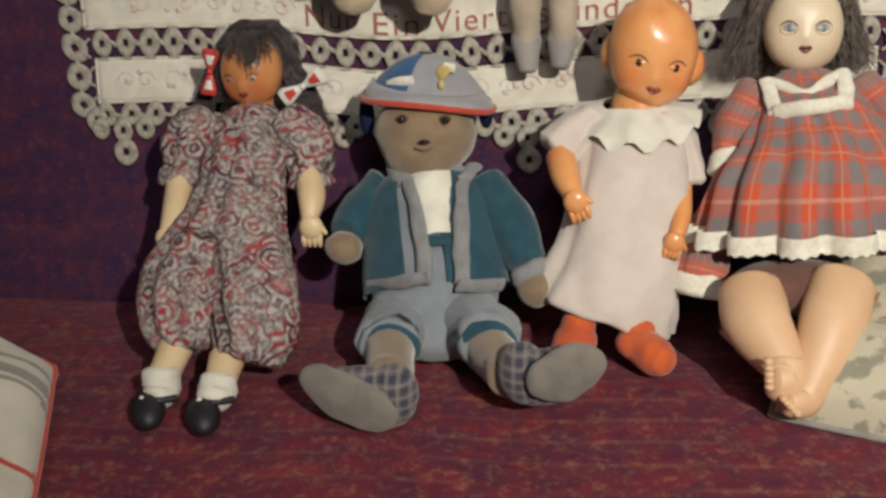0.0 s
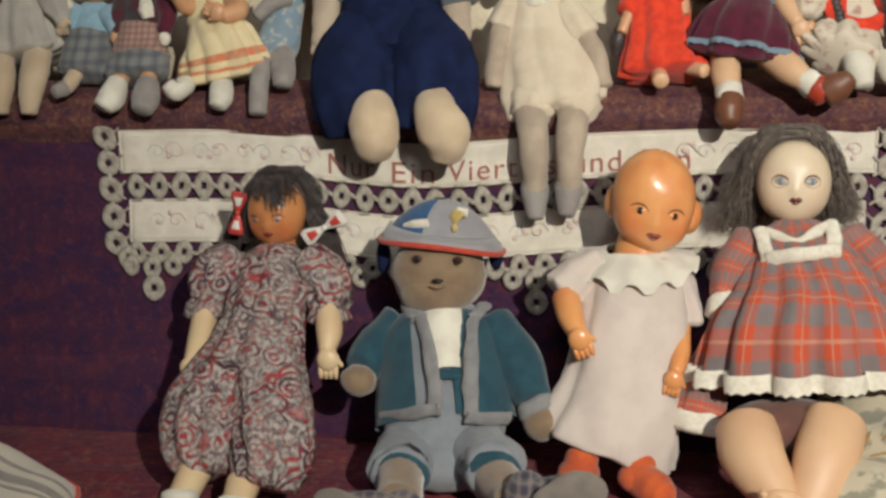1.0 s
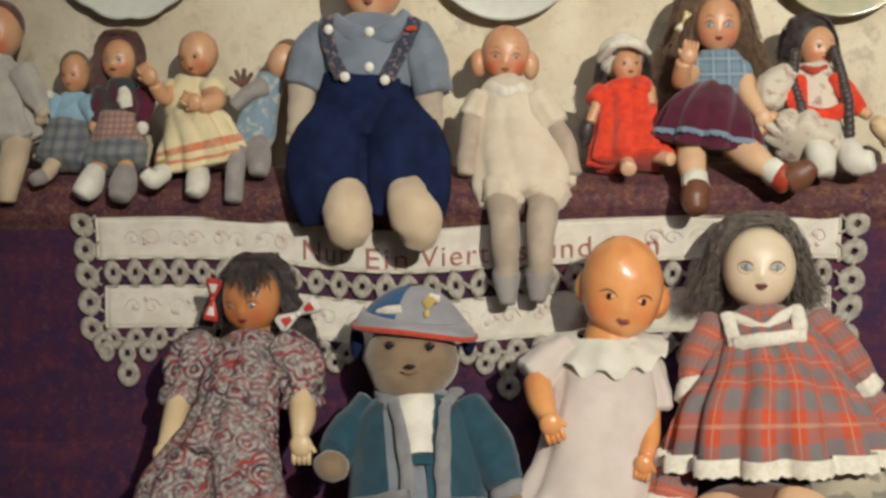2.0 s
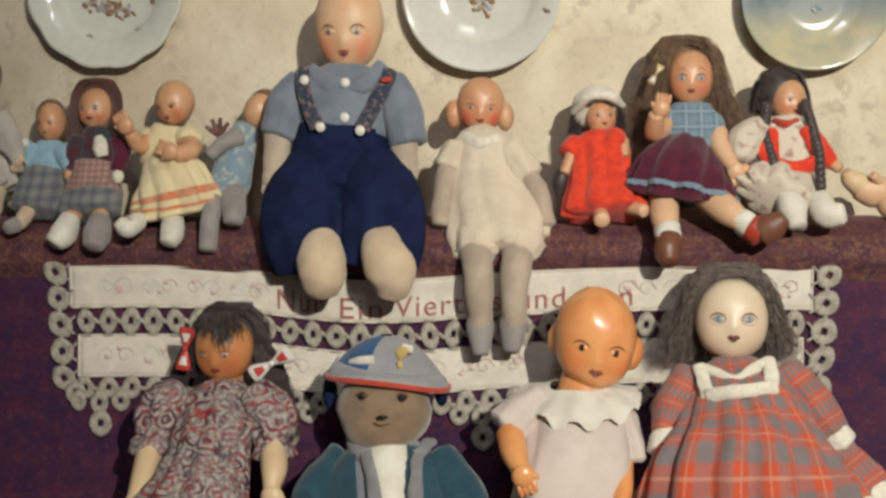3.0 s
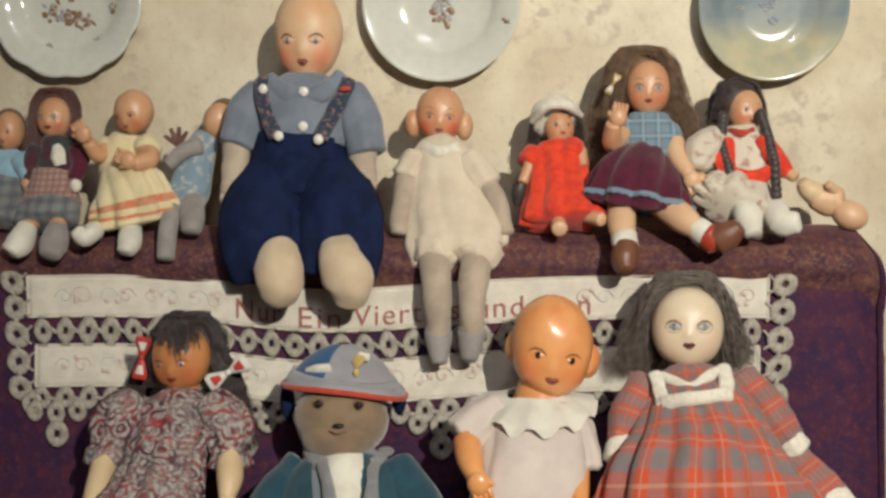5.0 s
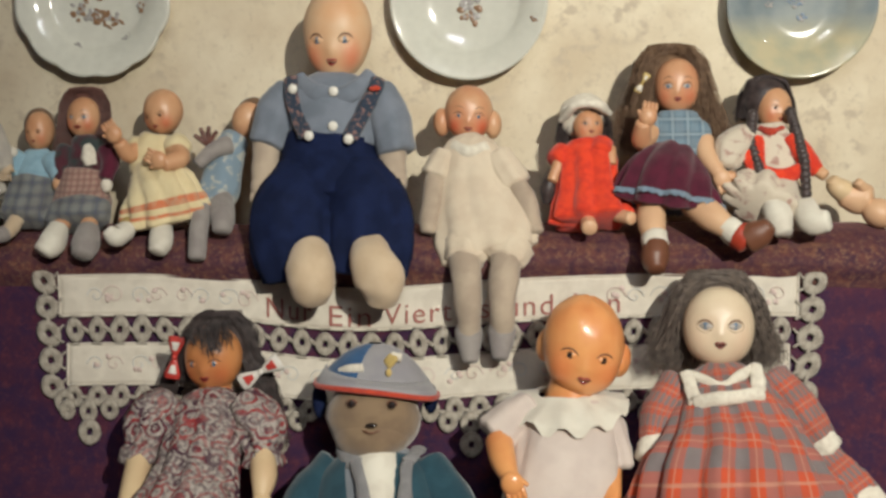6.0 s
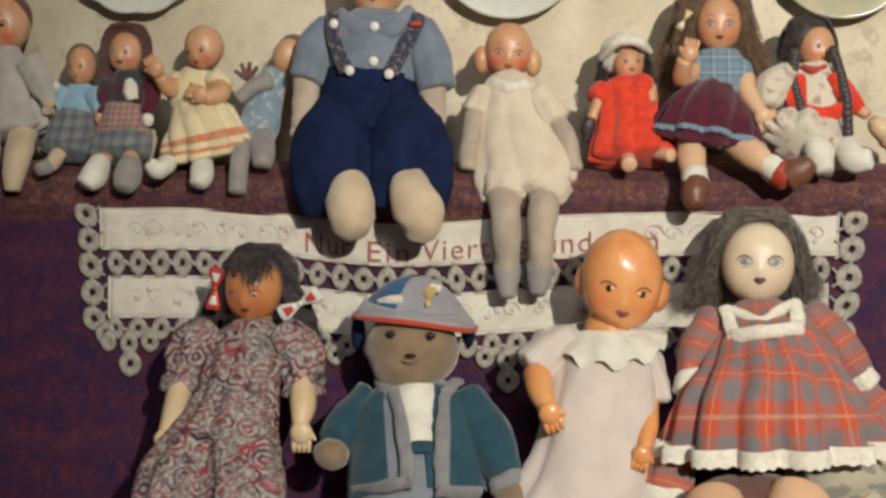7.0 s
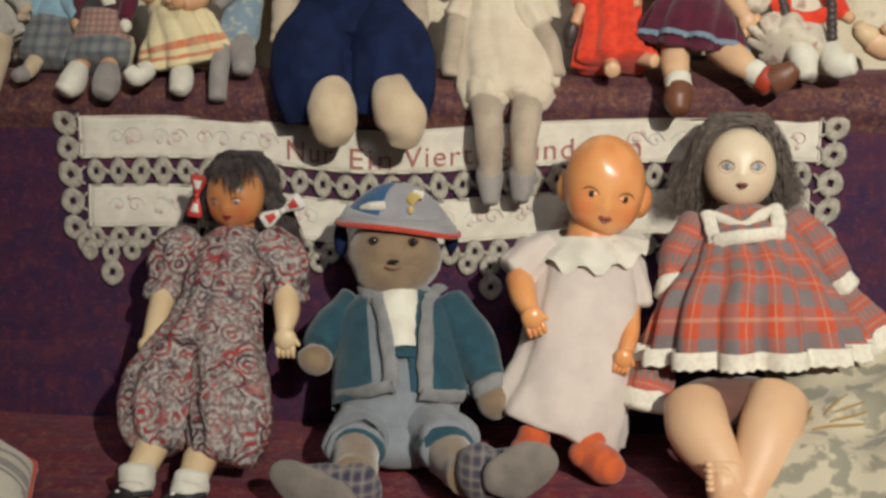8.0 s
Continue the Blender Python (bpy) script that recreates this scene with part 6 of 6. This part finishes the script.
s.tube([(0.345, 0.040, 1.013), Vector((0.333, -0.022, 0.984)) + Vector((0, 0.030, 0)), Vector((0.329, -0.045, 0.961)) + Vector((0, 0.052, 0))], [(52 * u, 38 * u), (80 * u, 54 * u), (92 * u, 64 * u)], "maroon", seg=96, folds=11, amp=0.15)
s.tube([Vector((0.329, -0.046, 0.962)) + Vector((0, 0.052, 0)), Vector((0.328, -0.048, 0.956)) + Vector((0, 0.052, 0))], [(93 * u, 65 * u), (94 * u, 66 * u)], "blue_trim", seg=96, folds=11, amp=0.15, scallop=0.002, full=True, cap=False)
s.tube([(0.315, 0.045, 1.052), (0.298, 0.020, 1.038), (0.298, 0.000, 1.061)], [18 * u, 18 * u, 14 * u], "rosy_face")
hand(s, (0.304, -0.003, 1.070), 0.012, "rosy_face", (0.2, 0, 1))
s.ball((0.316, 0.045, 1.055), (22 * u, 20 * u, 20 * u), "blue_check")
s.ball((0.377, 0.045, 1.047), (20 * u, 20 * u, 22 * u), "blue_check")
s.tube([(0.381, 0.040, 1.037), (0.383, 0.025, 1.018), (0.396, 0.005, 0.996)], [18 * u, 17 * u, 13 * u], "peach")
hand(s, (0.400, 0.000, 0.989), 0.012, "peach", (0.4, 0, -1))
s.tube([(0.309, 0.000, 0.956), (0.308, -0.030, 0.931), (0.311, -0.045, 0.916)], [(25 * u, 24 * u), (24 * u, 22 * u), (18 * u, 18 * u)], "peach")
s.tube([(0.310, -0.043, 0.919), (0.311, -0.050, 0.905)], [21 * u, 22 * u], "white_cloth", folds=7, amp=0.06)
s.tube([(0.312, -0.050, 0.907), (0.310, -0.060, 0.891), (0.311, -0.070, 0.880)], [(22 * u, 24 * u), (24 * u, 26 * u), (16 * u, 18 * u)], "shoe_brown")
s.tube([(0.363, 0.000, 0.958), (0.385, -0.030, 0.941), (0.402, -0.045, 0.928)], [(26 * u, 24 * u), (25 * u, 22 * u), (18 * u, 18 * u)], "peach")
s.tube([(0.401, -0.043, 0.931), (0.414, -0.050, 0.921)], [21 * u, 22 * u], "white_cloth", folds=7, amp=0.06)
s.tube([(0.416, -0.050, 0.921), (0.425, -0.054, 0.914)], [(25 * u, 24 * u), (25 * u, 24 * u)], "shoe_red")
s.tube([(0.427, -0.056, 0.916), (0.440, -0.060, 0.924), (0.450, -0.064, 0.933)], [(26 * u, 22 * u), (24 * u, 20 * u), (15 * u, 14 * u)], "shoe_brown")
s.done("long_haired_doll", "long-haired doll with blue check bodice and maroon skirt", "doll", TOP)

# doll with braids and a red waistcoat
s = Shape()
hd = Vector((0.477, 0.078, 1.078))
s.head(hd, (31 * u, 31 * u, 38 * u), "pink_face", "eye_dark", turn=22, lean=6, size=0.85)
s.ball(hd + Vector((-0.008, 0.010, 14 * u)), (42 * u, 34 * u, 44 * u), "hair_dark", (0, -15, 0), 22)
hair_cap(s, hd + Vector((-0.007, 0.010, 10 * u)), (38 * u, 30 * u, 42 * u), "hair_dark", 26 * u, 60, 61, 1.08, 0.0, 0.004, 0.004, 0.0022)
for pts in (((0.445, 0.045, 1.070), (0.440, 0.030, 1.037), (0.449, 0.010, 1.001), (0.453, 0.005, 0.987)), ((0.494, 0.045, 1.073), (0.501, 0.030, 1.044), (0.507, 0.012, 1.012), (0.509, 0.005, 0.968))):
    for k in range(17):
        f = k / 16 * (len(pts) - 1.001)
        i = int(f)
        s.ball(Vector(pts[i]).lerp(Vector(pts[i + 1]), f - i), (10 * u, 9 * u, 10 * u), "hair_dark", (0, 30 * (-1) ** k, 0), 8)
s.tube([(0.469, 0.055, 1.053), (0.471, 0.050, 1.029), (0.476, 0.040, 0.992)], [(30 * u, 24 * u), (48 * u, 30 * u), (40 * u, 32 * u)], "white_print", seg=24)
s.tube([(0.455, 0.040, 1.053), (0.467, 0.030, 1.049), (0.483, 0.040, 1.053)], [5 * u] * 3, "red_trim", seg=10)
s.tube([(0.446, 0.035, 1.039), (0.443, 0.020, 1.017), (0.449, 0.012, 0.991)], [(18 * u, 8 * u), (20 * u, 8 * u), (14 * u, 8 * u)], "red_dress", seg=14)
s.tube([(0.493, 0.035, 1.040), (0.510, 0.025, 1.015), (0.525, 0.020, 0.996)], [(16 * u, 12 * u), (17 * u, 14 * u), (14 * u, 12 * u)], "red_dress", seg=14)
s.tube([(0.451, 0.012, 0.996), (0.477, 0.008, 0.991), (0.501, 0.014, 0.997)], [(13 * u, 8 * u)] * 3, "red_dress", seg=14)
s.tube([(0.437, 0.045, 1.042), (0.418, 0.030, 1.026), (0.408, 0.015, 1.006)], [(22 * u, 22 * u), (32 * u, 28 * u), (20 * u, 20 * u)], "white_print", seg=28, folds=7, amp=0.12)
s.ball((0.412, 0.005, 0.990), (11 * u, 10 * u, 12 * u), "pink_face", seg=12)
s.tube([(0.474, 0.040, 0.988), (0.463, 0.020, 0.967), (0.454, -0.005, 0.951)], [(44 * u, 34 * u), (66 * u, 44 * u), (74 * u, 46 * u)], "white_print", seg=72, folds=10, amp=0.15)
s.tube([(0.527, 0.020, 0.996), (0.534, 0.015, 0.991)], [11 * u, 10 * u], "pink_face")
s.tube([(0.466, -0.010, 0.951), (0.469, -0.030, 0.941), (0.473, -0.040, 0.923)], [(24 * u, 22 * u), (23 * u, 22 * u), (16 * u, 18 * u)], "white_cloth")
s.tube([(0.506, -0.005, 0.951), (0.509, -0.030, 0.935), (0.525, -0.040, 0.937)], [(22 * u, 22 * u), (23 * u, 22 * u), (18 * u, 18 * u)], "white_cloth")
s.done("braided_doll", "doll with dark braids, red waistcoat and sprigged white skirt", "doll", TOP)

# tiny celluloid doll lying on the end of the backrest
s = Shape()
s.ball((0.614, 0.050, 0.938), (32 * u, 28 * u, 26 * u), "peach", (0, 20, 0))
s.tube([(0.601, 0.055, 0.958), (0.588, 0.060, 0.958), (0.569, 0.060, 0.962)], [(24 * u, 22 * u), (30 * u, 24 * u), (22 * u, 20 * u)], "peach")
s.tube([(0.573, 0.060, 0.964), (0.558, 0.055, 0.974), (0.552, 0.050, 0.982)], [(22 * u, 20 * u), (18 * u, 18 * u), (12 * u, 12 * u)], "ivory")
s.tube([(0.594, 0.050, 0.970), (0.583, 0.040, 0.980)], [10 * u, 8 * u], "peach")
s.done("tiny_doll", "tiny peach celluloid doll lying at the backrest's end", "doll", TOP)
